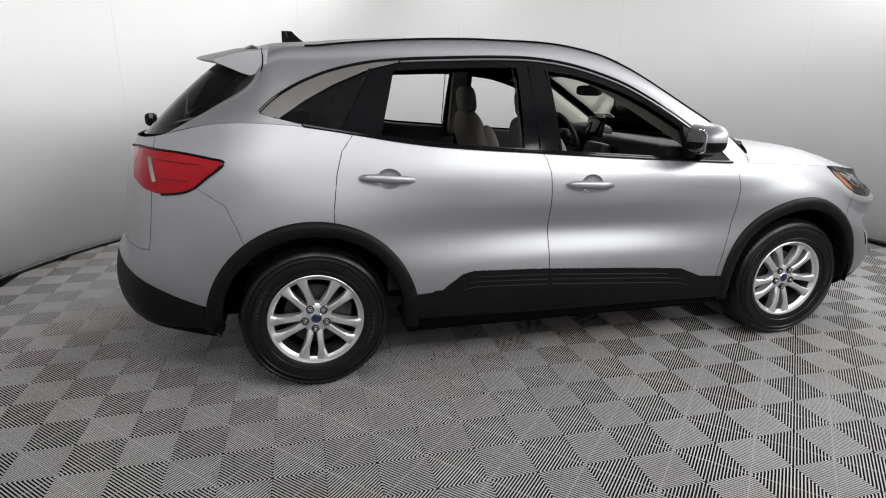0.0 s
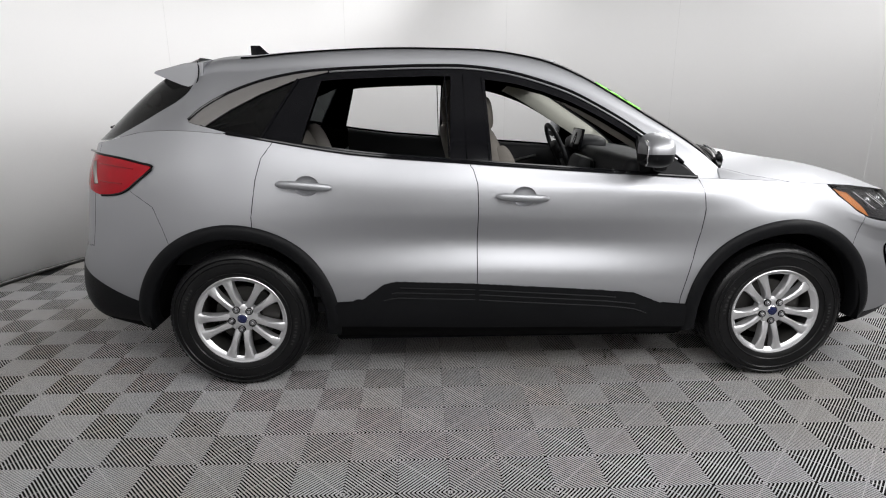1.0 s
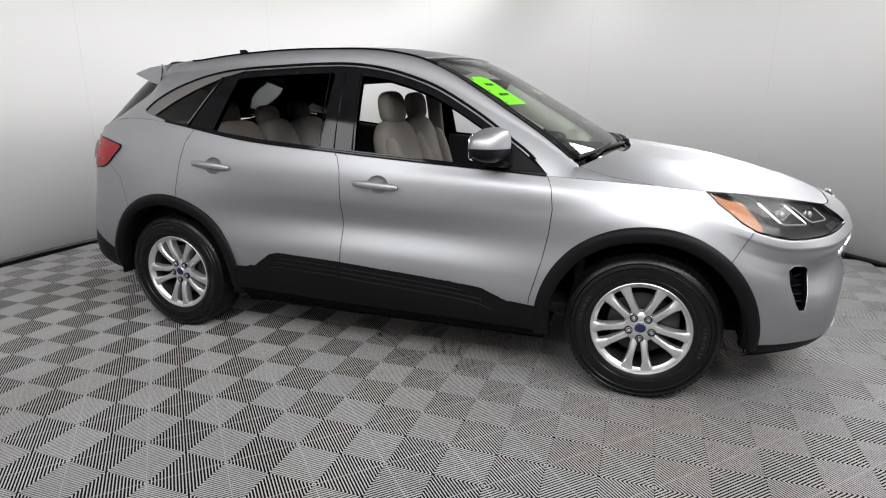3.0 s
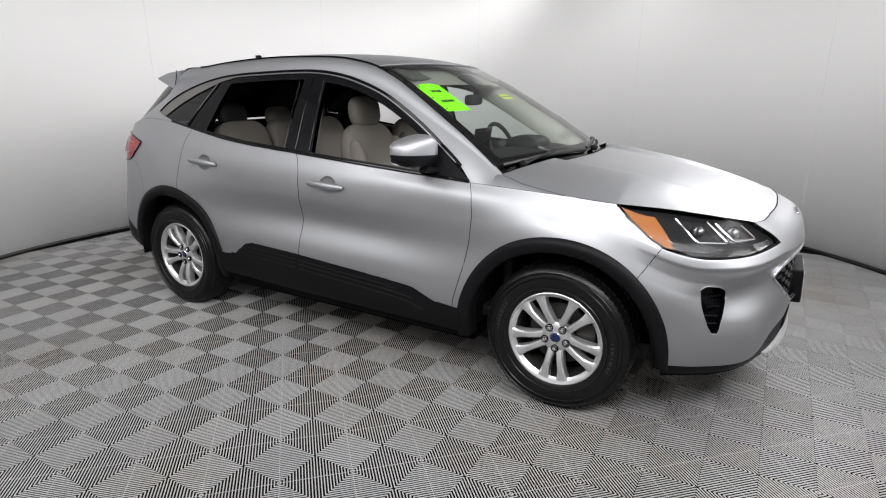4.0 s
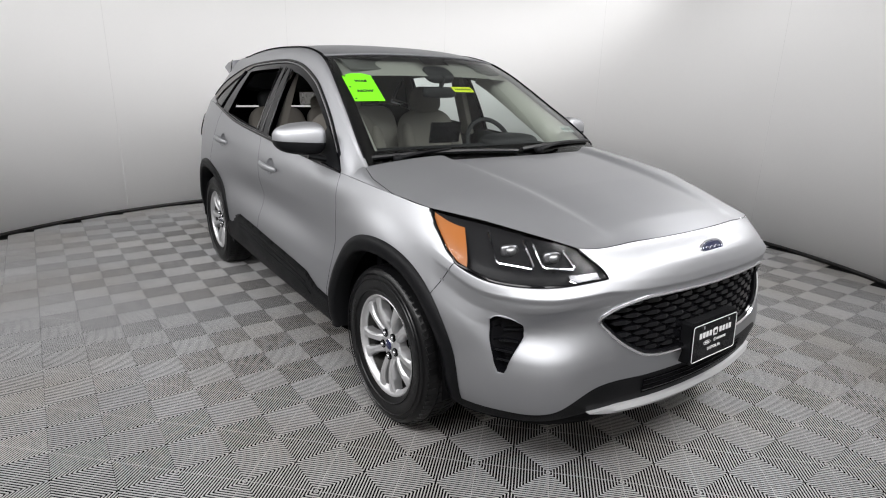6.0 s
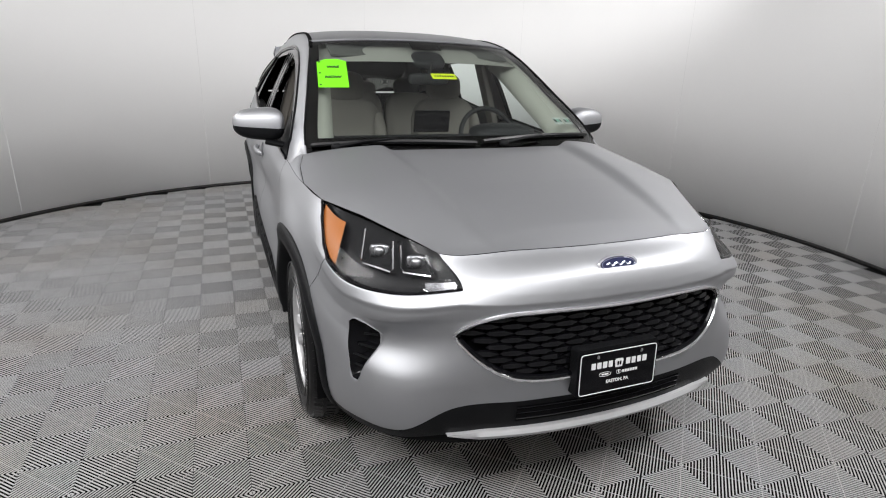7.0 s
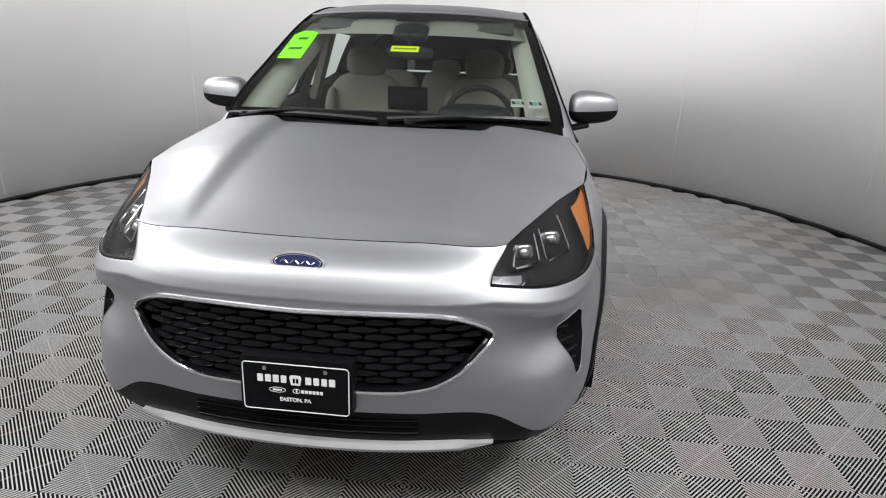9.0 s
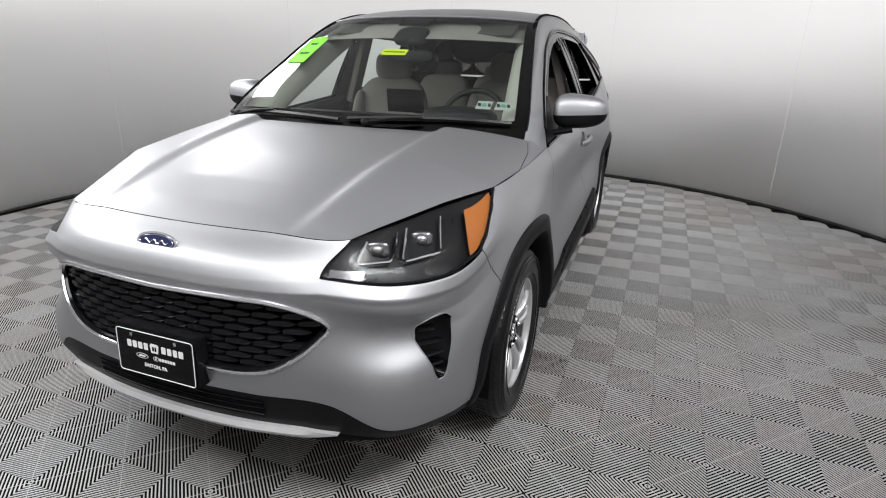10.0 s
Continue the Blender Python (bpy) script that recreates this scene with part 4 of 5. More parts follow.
def lettering(name, body, size, m, mat, parent, bold=0.0):
    cu = bpy.data.curves.new(name, "FONT")
    cu.body, cu.size, cu.align_x, cu.align_y = body, size, "CENTER", "CENTER"
    cu.extrude, cu.offset = .0006, bold
    tmp = bpy.data.objects.new(name, cu)
    me = bpy.data.meshes.new_from_object(tmp)
    bpy.data.objects.remove(tmp)
    me.transform(m)
    me.materials.clear()
    me.materials.append(mat)
    ob = new(name, me)
    ob.parent = parent
    return ob


lettering("place_lettering", "EASTON, PA", .016, PM @ Matrix.Translation((-.002, -.036, .0026)), M_WHITE, plate, .0004)

# badge
BM_ = Matrix.Translation(nose(0, .896, .004)) @ Matrix.Rotation(radians(-22), 4, "Y") @ Matrix(((0, 0, 1, 0), (1, 0, 0, 0), (0, 1, 0, 0), (0, 0, 0, 1)))
badge = part("badge", prism([(.0765 * math.cos(a), .030 * math.sin(a)) for a in np.linspace(0, 2 * math.pi, 49)[:-1]], .006, BM_ @ Matrix.Translation((0, 0, -.006)), bevel=.002), M_CHROME, car, "blue oval badge with chrome rim")
part("badge_face", prism([(.068 * math.cos(a), .024 * math.sin(a)) for a in np.linspace(0, 2 * math.pi, 49)[:-1]], .003, BM_ @ Matrix.Translation((0, 0, -.002)), bevel=.001), M_BLUE, badge, "dark blue enamel face")
wave = [(-.045 + .09 * t, .0050 * math.sin(19 * t) + .001, .0018) for t in np.linspace(0, 1, 26)]
part("badge_mark", tube([BM_ @ Vector(p) for p in wave], .0020, 5, flat=.6), M_CHROME, badge)
part("badge_ring", tube([BM_ @ Vector((.062 * math.cos(a), .0208 * math.sin(a), .0012)) for a in np.linspace(0, 2 * math.pi, 41)[:-1]], .0009, 5, closed=True), M_CHROME, badge)

# lower intake and silver skid strip
bm = bmesh.new()
rows = []
for y in np.linspace(-.545, .545, 45):
    f = 1 - min(1, max(0, (abs(y) - .44) / .105)) * .88
    low = nose(y, .346 if abs(y) < .3 else .346 + .02 * (abs(y) - .3), .006)
    ring = []
    for dz, off in ((-.014 * f, -.012), (-.014 * f, .010), (.002, .006 + .014 * f), (.018 * f, .012), (.020 * f, -.010)):
        ring.append(bm.verts.new((low[0] + off, low[1], low[2] + dz)))
    rows.append(ring)
for p, q in zip(rows, rows[1:]):
    for i in range(5):
        bm.faces.new((p[i], p[(i + 1) % 5], q[(i + 1) % 5], q[i]))
bm.faces.new(rows[0])
bm.faces.new(rows[-1][::-1])
part("skid_strip", bm, M_SKID, car, "silver skid strip under the bumper", angle=50)
for z0, z1, w in ((.388, .447, .33),):
    G = np.array([nose(y, z, .003) for y in np.linspace(-w, w, 31) for z in np.linspace(z0, z1, 5)]).reshape(31, 5, 3)
    idx = np.arange(155).reshape(31, 5)
    mesh_object("lower_intake", G.reshape(-1, 3), np.stack([idx[:-1, :-1], idx[1:, :-1], idx[1:, 1:], idx[:-1, 1:]], -1).reshape(-1, 4), M_DARK, car, "dark lower intake")
for z0 in (.400, .420, .440):
    part("intake_slat", tube([nose(y, z0, .004) for y in np.linspace(-.33, .33, 25)], .003, 6), M_GLOSS, car)

# bumper vents
for side in (-1, 1):
    ring = spline([(x, z) for x, z in VENT + VENT[:1]], 6)[:-1]
    outer = [flank(x, z, .0) for x, z in ring]
    cx, cz = np.mean([p[0] for p in ring]), np.mean([p[1] for p in ring])
    bm = bmesh.new()
    A = [bm.verts.new((p[0], side * p[1], p[2])) for p in outer]
    B = [bm.verts.new((p[0] + (cx - p[0]) * .12 - .012, side * (p[1] - .055), p[2] + (cz - p[2]) * .08)) for p in outer]
    for i in range(len(A)):
        j = (i + 1) % len(A)
        bm.faces.new((A[i], A[j], B[j], B[i]))
    bm.faces.new(B)
    vent = part("bumper_vent", bm, M_GLOSS, car, "black slatted bumper vent", angle=60)
    for k in range(4):
        z = .535 + .034 * k
        a, b = flank(1.966 + .004 * k, z, -.018), flank(2.022, z, -.024)
        part("vent_slat", tube([(a[0], side * a[1], a[2]), (b[0], side * b[1], b[2])], .006, 6, flat=.45), M_PLASTIC, vent)
    part("vent_rim", tube([(p[0], side * p[1], p[2]) for p in outer], .0018, 6, closed=True), M_PAINT, vent)


# ---- headlights ----
def on_grid(u, v, off=0.0):
    """The point of the body surface at its own coordinates."""
    i, j = int(np.clip(np.searchsorted(US, u) - 1, 0, len(US) - 2)), int(np.clip(np.searchsorted(VS, v) - 1, 0, len(VS) - 2))
    a, b = (u - US[i]) / (US[i + 1] - US[i]), (v - VS[j]) / (VS[j + 1] - VS[j])
    g = lambda A: (A[i, j] * (1 - a) + A[i + 1, j] * a) * (1 - b) + (A[i, j + 1] * (1 - a) + A[i + 1, j + 1] * a) * b
    n = g(GRID_N)
    return g(GRID) + n / np.linalg.norm(n) * off


GRID_N = grid_normals(GRID)
M_CLEAR = material("clear_lens", (0.22, 0.22, 0.23), 0.22, 0.9, 0.2, vary=0.2, scale=60)
M_HOUSING = material("lamp_housing", (0.010, 0.010, 0.011), 0.3, 0.0, 0.0, vary=0.2, scale=30, spec=0.2)
for side in (-1, 1):
    lamp = LAMPS_ON[side]
    us = np.linspace(2.02, 5.0, 50)

    def lamp_low(u):
        return float(np.interp(u, [2.02, 4.48, 4.64, 4.85, 5.0], [6.0, 6.0, 6.12, 6.55, 6.97]))

    def sheet(u0, u1, f0, f1, off, n=24, m=8):
        P = []
        for u in np.linspace(u0, u1, n):
            lo = lamp_low(u)
            for f in np.linspace(f0, f1, m):
                p = on_grid(u, lo + (7 - lo) * f, off)
                P.append((p[0], side * p[1], p[2]))
        idx = np.arange(n * m).reshape(n, m)
        F = np.stack([idx[:-1, :-1], idx[1:, :-1], idx[1:, 1:], idx[:-1, 1:]], -1).reshape(-1, 4)
        return P, (F if side > 0 else F[:, ::-1])

    P, F = sheet(2.0, 5.0, -.02, 1.0, -.034, 60, 14)
    mesh_object("housing", P, F, M_HOUSING, lamp, "dark lamp housing")
    P, F = sheet(4.34, 4.90, .08, .80, -.010, 20, 10)
    mesh_object("side_marker", P, F, M_AMBER, lamp, "amber side marker")

    def wire(pts, r, mat, name, off=-.022, flat=1.0):
        pts = [on_grid(u, v, off) for u, v in pts]
        part(name, tube([(p[0], side * p[1], p[2]) for p in pts], r, 6, flat=flat), mat, lamp)

    wire([(2.0 + k * .1, 6.03) for k in range(20)] + [(4.0, 6.03), (4.46, 6.03), (4.64, 6.15), (4.84, 6.57), (4.97, 6.96)], .0055, M_GLOSS, "lamp_border", -.003)
    for u0, u1, v0, v1 in ((2.42, 3.02, 6.38, 6.82), (3.20, 3.92, 6.34, 6.84)):
        wire([(u0, v1), (u0, v0 + .05), (u0 + .05, v0), (u1 - .05, v0), (u1, v0 + .05), (u1, v1)], .0042, M_CHROME, "light_guide", -.014)
        c = on_grid((u0 + u1) / 2, (v0 + v1) / 2 + .06, -.032)
        turn = Matrix.Translation((c[0], side * c[1], c[2])) @ Matrix.Rotation(side * .42, 4, "Z") @ Matrix.Rotation(-.25, 4, "Y")
        part("reflector", superbox(.030, .074, .050, 3.2, 22, 14, turn), M_CLEAR, lamp, "chrome reflector bowl")
        part("projector_lens", superbox(.034, .040, .034, 2.0, 18, 12, turn @ Matrix.Translation((.010, 0, 0))), M_SATIN, lamp, "bright projector lens")
    wire([(2.10, 6.10), (2.22, 6.09), (2.52, 6.08), (2.62, 6.14)], .004, M_CHROME, "light_guide", -.012)
    P, F = sheet(2.10, 2.60, .10, .26, -.018, 12, 5)
    mesh_object("turn_reflector", P, F, M_CLEAR, lamp, "silver turn signal reflector")

    # tail light insets
    tl = TAILS_ON[side]
    for a, b, r, mat, name in (((-1.80, 1.098), (-1.985, 1.118), .004, M_RED_DARK, "light_bar"), ((-1.86, 1.030), (-1.985, 1.040), .004, M_RED_DARK, "light_bar"),
                               ((-2.004, 1.025), (-2.020, 1.125), .010, M_TRIM, "reversing_lens")):
        pts = []
        for t in np.linspace(0, 1, 10):
            p = flank(a[0] + (b[0] - a[0]) * t, a[1] + (b[1] - a[1]) * t, .006)
            pts.append((p[0], side * p[1], p[2]))
        part(name, tube(pts, r, 6, flat=.5), mat, tl)
    edge = [flank(x, z, .003) for x, z in spline([(x, z) for x, z in TAIL[8:] + TAIL[:6]], 4)]
    part("lamp_border", tube([(p[0], side * p[1], p[2]) for p in edge], .006, 6), M_GLOSS, tl)

# ---- doors: handles, mirrors, mouldings ----
for side in (-1, 1):
    for door, x0, x1, z0, z1 in (("rear_door", -1.128, -.872, 1.030, 1.012), ("front_door", -.100, .152, .968, .955)):
        owner = DOORS[door, side]
        xm, zm = (x0 + x1) / 2 + .01, (z0 + z1) / 2
        c = flank(xm, zm + .004, -.006)
        outline = CUPS[0 if door == "rear_door" else 1]
        oc = np.mean(outline, axis=0)
        bm = bmesh.new()
        rings = []
        for sc, depth in ((1.03, .001), (.97, -.003), (.84, -.008), (.5, -.011), (.2, -.012)):
            ring = []
            for q in outline:
                p = flank(oc[0] + (q[0] - oc[0]) * sc, oc[1] + (q[1] - oc[1]) * sc, depth)
                ring.append(bm.verts.new((p[0], side * p[1], p[2])))
            rings.append(ring)
        for p, q in zip(rings, rings[1:]):
            for i in range(len(p)):
                j = (i + 1) % len(p)
                bm.faces.new((p[i], p[j], q[j], q[i]))
        bm.faces.new(rings[-1])
        part("handle_cup", bm, M_PAINT, owner, angle=80)
        pts, rad = [], []
        for k in range(17):
            f = k / 16
            p = flank(x0 + (x1 - x0) * f, z0 + (z1 - z0) * f, .012 + .024 * math.sin(math.pi * min(1, max(0, f * 1.1 - .02))) ** .5 if 0 < f < .92 else .010)
            pts.append((p[0], side * p[1], p[2]))
            rad.append(.0195 * (.55 + .45 * math.sin(math.pi * f) ** .4) if 0 < f < 1 else .008)
        part("door_handle", tube(pts, rad, 12, flat=.62, up=(0, 1, 0)), M_PAINT, owner, "silver door handle")
    # black moulding along the belt and bright line along the window top
    L7 = spline(LINES[7][7:12], 30)
    part("belt_moulding", tube([(p[0], side * (p[1] + .003), p[2] + .004) for p in L7 if p[0] > -1.54], .0085, 8), M_GLOSS, car, "black belt moulding")
    SK = HOUSE.reshape(-1, 3)
    SKN = grid_normals(HOUSE).reshape(-1, 3)

    def house(x, z, off):
        k = np.argmin((SK[:, 0] - x) ** 2 + (SK[:, 2] - z) ** 2)
        p, n = SK[k], SKN[k] * (1 if SKN[k][1] > 0 else -1)
        y = p[1] - (n[0] * (x - p[0]) + n[2] * (z - p[2])) / n[1]
        return np.array((x, side * y, z)) + n * (1, side, 1) * off

    top = spline(DLO_TOP, 6)
    part("window_trim", tube([house(x, z, .001) for x, z in top if x < .83], .0075, 8), M_GLOSS, car, "black window trim")
    part("window_bright_line", tube([house(x, z - .012, .001) for x, z in top if -.90 < x < .80], .0045, 6), M_SATIN, car, "satin line over the windows")
    for x0, x1 in ((-.235, -.245), (-.32, -.335), (-.128, -.155)):
        a, b = house(x0, float(belt(x0)) + .02, .002), house(x1, float(dlo_top(x1)) - .04, .002)
        part("window_guide", tube([a, (a + b) / 2 + (0, side * .004, 0), b], .003, 6), M_GLOSS, car)
    a, b = house(-1.194, 1.245, .002), house(-1.041, 1.506, .002)
    part("window_divider", tube([a, (a + b) / 2 + (0, side * .004, 0), b], .006, 6), M_GLOSS, car, "black window divider")
    # mirror
    S = Matrix.Diagonal((1, side, 1, 1))
    bm = superbox(.165, .245, .165, 2.9, 28, 16)
    for v in bm.verts:
        f = (v.co.y + .12) / .245
        v.co.z *= .80 + .28 * (1 - f) - .16 * max(0, -v.co.x / .08) * f
        v.co.x *= .84 + .16 * (1 - f)
        v.co.x -= .035 * f
    bmesh.ops.transform(bm, matrix=S @ Matrix.Translation((.650, .958, 1.182)), verts=bm.verts[:])
    shell = bm.copy()
    bmesh.ops.bisect_plane(shell, geom=shell.verts[:] + shell.edges[:] + shell.faces[:], plane_co=(0, 0, 1.121), plane_no=(0, -.05 * side, 1), clear_inner=True)
    bmesh.ops.bisect_plane(bm, geom=bm.verts[:] + bm.edges[:] + bm.faces[:], plane_co=(0, 0, 1.121), plane_no=(0, -.05 * side, 1), clear_outer=True)
    mirror = part("side_mirror", shell, M_PAINT, car, "silver side mirror with black base", angle=70)
    bmesh.ops.holes_fill(bm, edges=[e for e in bm.edges if e.is_boundary])
    part("mirror_base", bm, M_PLASTIC, mirror, "black plastic mirror base", angle=70)
    arm = tube([(.70, side * .80, 1.075), (.69, side * .86, 1.085), (.67, side * .93, 1.100)], [.034, .028, .030], 10, flat=.55)
    part("mirror_arm", arm, M_PLASTIC, mirror)
    part("mirror_glass", superbox(.01, .19, .12, 4, 20, 10, S @ Matrix.Translation((.572, .955, 1.175)) @ Matrix.Rotation(radians(8), 4, "Z")), M_CHROME, mirror, "mirror glass")
    sail = [(.60, float(belt(.60)) + .012), (.885, float(belt(.885)) + .004), (.72, float(dlo_top(.72)) - .02), (.60, float(dlo_top(.60)) - .03)]
    bm = bmesh.new()
    A = [bm.verts.new(house(x, z, .004)) for x, z in sail]
    B = [bm.verts.new(house(x, z, -.02)) for x, z in sail]
    bm.faces.new(A)
    for i in range(4):
        bm.faces.new((A[i], A[(i + 1) % 4], B[(i + 1) % 4], B[i]))
    part("mirror_sail", bm, M_PLASTIC, mirror)

# ---- roof details ----
E60 = spline(EDGE, 10)
for side in (-1, 1):
    pts = [(p[0], side * (p[1] - .004), p[2] + .003) for p in E60[55:104]]
    part("roof_groove", tube(pts, .0115, 8, flat=.45), M_DARK, car, "black roof groove strip")
    pts = [(p[0] - .004, side * (p[1] + .001), p[2] + .002) for p in E60[4:60]]
    part("windscreen_seal", tube(pts, .006, 6), M_GLOSS, car)
TOPG = top_grid(0, 6)
hdr = TOPG[-1]
part("roof_lip", tube([(p[0], -p[1], p[2] + .002) for p in hdr[:0:-1]] + [(p[0], p[1], p[2] + .002) for p in hdr], .0055, 6), M_PAINT, car, "bright front edge of the roof")
# dark border of the windscreen
full = np.concatenate([TOPG[:, :0:-1] * (1, -1, 1), TOPG], axis=1)
fn = grid_normals(full)
fn *= np.sign(fn[30, 29, 2])
inner = full - fn * .003
n, m = full.shape[:2]
ii, jj = np.meshgrid(np.arange(n), np.arange(m), indexing="ij")
border = (ii < 9) | (ii > n - 4) | (jj < 3) | (jj > m - 4) | ((ii > n - 9) & (abs(jj - m // 2) < 5))
idx = np.arange(n * m).reshape(n, m)
F = [(idx[i, j], idx[i + 1, j], idx[i + 1, j + 1], idx[i, j + 1]) for i in range(n - 1) for j in range(m - 1) if border[i, j] and border[i + 1, j + 1]]
mesh_object("windscreen_border", inner.reshape(-1, 3), F, M_GLOSS, windshield, "black printed glass border", normals=fn.reshape(-1, 3))

# antenna
bm = bmesh.new()
rows = []
for f in np.linspace(0, 1, 8):
    z = 1.655 + .062 * f
    half = .014 * (1 - f) + .004
    x0, x1 = -1.445 + .0 * f, -1.315 - .075 * f**.8
    rows.append([bm.verts.new((x, y, z)) for x, y in ((x0, 0), (x0 + .02, half), ((x0 + x1) / 2, half), (x1, 0), ((x0 + x1) / 2, -half), (x0 + .02, -half))])
for p, q in zip(rows, rows[1:]):
    for i in range(6):
        bm.faces.new((p[i], p[(i + 1) % 6], q[(i + 1) % 6], q[i]))
bm.faces.new(rows[-1])
part("roof_antenna", bm, M_GLOSS, car, "black shark fin antenna")

# rear spoiler
bm = bmesh.new()
rows = []
for y in np.linspace(-.645, .645, 41):
    f = abs(y) / .645
    xt = -1.885 + .15 * f**2
    zt = 1.566 - .026 * f**2
    x0 = -1.495
    z0 = 1.634 - .050 * f**2.2
    drop = .035 + .095 * max(0, (f - .78) / .22) ** 1.1
    ring = [(x0, z0 + .002), ((x0 + xt) / 2, (z0 + zt) / 2 + .012), (xt + .01, zt + .004), (xt, zt - .004), (xt + .02, zt - .014), ((x0 + xt) / 2, (z0 + zt) / 2 - drop * .6), (x0 - .02, z0 - drop)]
    rows.append([bm.verts.new((x, y, z)) for x, z in ring])
for p, q in zip(rows, rows[1:]):
    for i in range(7):
        bm.faces.new((p[i], p[(i + 1) % 7], q[(i + 1) % 7], q[i]))
bm.faces.new(rows[0])
bm.faces.new(rows[-1][::-1])
part("rear_spoiler", bm, M_PAINT, car, "silver rear roof spoiler", angle=35)
for side in (-1, 1):
    seam = [(-1.524, side * .640, 1.592), (-1.520, side * .650, 1.55), (-1.526, side * .656, 1.51), (-1.552, side * .658, 1.455)]
    part("spoiler_seam", tube(spline(seam, 4), .0028, 6), M_DARK, car)
wip = new("rear_wiper")
wip.parent = car
tagged(wip, "black rear wiper")
part("wiper_hub", superbox(.06, .07, .07, 3, 16, 10, Matrix.Translation((-2.162, -.02, 1.245))), M_PLASTIC, wip)
part("wiper_blade", tube([(-2.165, -.02, 1.255), (-2.10, -.28, 1.285), (-2.05, -.50, 1.275)], [.012, .009, .006], 8), M_PLASTIC, wip)


# ---- wipers and cowl ----
def screen_point(y, f, off):
    """A point of the windscreen, f from foot to top."""
    i = f * (TOPG.shape[0] - 1)
    k = min(int(i), TOPG.shape[0] - 2)
    rowp = TOPG[k] + (TOPG[k + 1] - TOPG[k]) * (i - k)
    p = np.array([np.interp(abs(y), rowp[:, 1], rowp[:, c]) for c in range(3)])
    nrm = np.array((.5, 0, .86))
    p[1] = y
    return p + nrm * off


G = []
for y in np.linspace(-.80, .80, 41):
    b = abs(y) / .80
    x1 = 1.215 - .19 * b**2.4
    zf = 1.118 - .03 * b**3
    for dx, dz in ((.045, -.012), (.0, -.022), (-.07, -.030), (-.12, -.01)):
        G.append((x1 + dx, y, zf + dz))
idx = np.arange(41 * 4).reshape(41, 4)
mesh_object("cowl", G, np.stack([idx[:-1, :-1], idx[:-1, 1:], idx[1:, 1:], idx[1:, :-1]], -1).reshape(-1, 4), M_PLASTIC, car, "black plastic cowl below the windscreen")
for y0, y1, y2, f1, f2 in ((-.66, -.40, -.02, .07, .035), (.12, .36, .72, .075, .10)):
    wip = new("windscreen_wiper")
    wip.parent = car
    tagged(wip, "black windscreen wiper")
    base = screen_point(y0, .02, .02)
    part("wiper_arm", tube([base, screen_point((y0 + y1) / 2, .045, .032), screen_point(y1, f1, .028)], [.013, .009, .007], 8, flat=.7), M_PLASTIC, wip)
    blade = [screen_point(y0 - .10 + (y2 - y0 + .10) * t, .05 + (f2 - .05) * t + .02 * math.sin(math.pi * t), .014) for t in np.linspace(0, 1, 14)]
    part("wiper_blade", tube(blade, .0085, 6, flat=1.2), M_RUBBER, wip)
    part("wiper_pivot", superbox(.04, .045, .035, 2.5, 14, 8, Matrix.Translation(base)), M_PLASTIC, wip)

# ---- papers on the windscreen ----
def pasted(name, y0, y1, f0, f1, mat, label, off, shear=0.0, cut=0.0, parent=None):
    P, n, m = [], 12, 8
    for i in range(n):
        f = f0 + (f1 - f0) * i / (n - 1)
        for j in range(m):
            t = j / (m - 1)
            y = y0 + (y1 - y0) * t
            ff = f
            if cut and i == n - 1:
                ff = f - cut * max(0, abs(2 * t - 1) - .45)
            P.append(screen_point(y + shear * (f - f0), ff, off))
    idx = np.arange(n * m).reshape(n, m)
    F = np.stack([idx[:-1, :-1], idx[:-1, 1:], idx[1:, 1:], idx[1:, :-1]], -1).reshape(-1, 4)
    ob = mesh_object(name, P, F, mat, parent, "")
    return ob


price = tagged(pasted("price_sticker", -.660, -.515, .535, .770, M_GREEN, "", .003, .14, .04), "neon green price sticker on the windscreen", "sticker")


def screen_matrix(y, f, off):
    p, q = screen_point(y, f, off), screen_point(y, f + .04, off)
    r = screen_point(y + .03, f, off)
    up, ac = Vector(q - p).normalized(), Vector(r - p).normalized()
    nn = ac.cross(up).normalized()
    up = nn.cross(ac)
    return Matrix(((ac.x, up.x, nn.x, p[0]), (ac.y, up.y, nn.y, p[1]), (ac.z, up.z, nn.z, p[2]), (0, 0, 0, 1)))


lettering("price_word", "WAS", .030, screen_matrix(-.560, .700, .0045), M_INK, price, .0012)
lettering("price_word", "NOW", .032, screen_matrix(-.575, .615, .0045), M_INK, price, .0012)
for y, f in ((-.648, .745), (-.648, .65), (-.648, .555)):
    part("price_mark", prism(rounded(.010, .012, .002), .0006, screen_matrix(y + .14 * (f - .535), f, .0042)), M_INK, price)
yellow = tagged(pasted("stock_tag", -.062, .078, .622, .668, M_YELLOW, "", -.004), "yellow stock tag inside the windscreen", "tag")
for k in range(8):
    part("stock_bar", prism(rounded(.009, .012, .001), .0006, screen_matrix(-.042 + .0145 * k, .645, -.0028)), M_INK, yellow)
for y in (.575, .655):
    st = tagged(pasted("inspection_sticker", y - .032, y + .032, .225, .285, M_STICKER, "", -.004), "small white and green inspection sticker", "sticker", "inspection stickers")
    part("sticker_bar", prism(rounded(.014, .022, .002), .0006, screen_matrix(y - .020, .255, -.0028)), M_INK, st)
    part("sticker_bar", prism(rounded(.012, .022, .002), .0006, screen_matrix(y + .022, .255, -.0028)), M_INK, st)
    part("sticker_seal", prism(rounded(.022, .022, .010), .0006, screen_matrix(y, .255, -.0028)), material("green_print", (.10, .28, .20), .6), st)


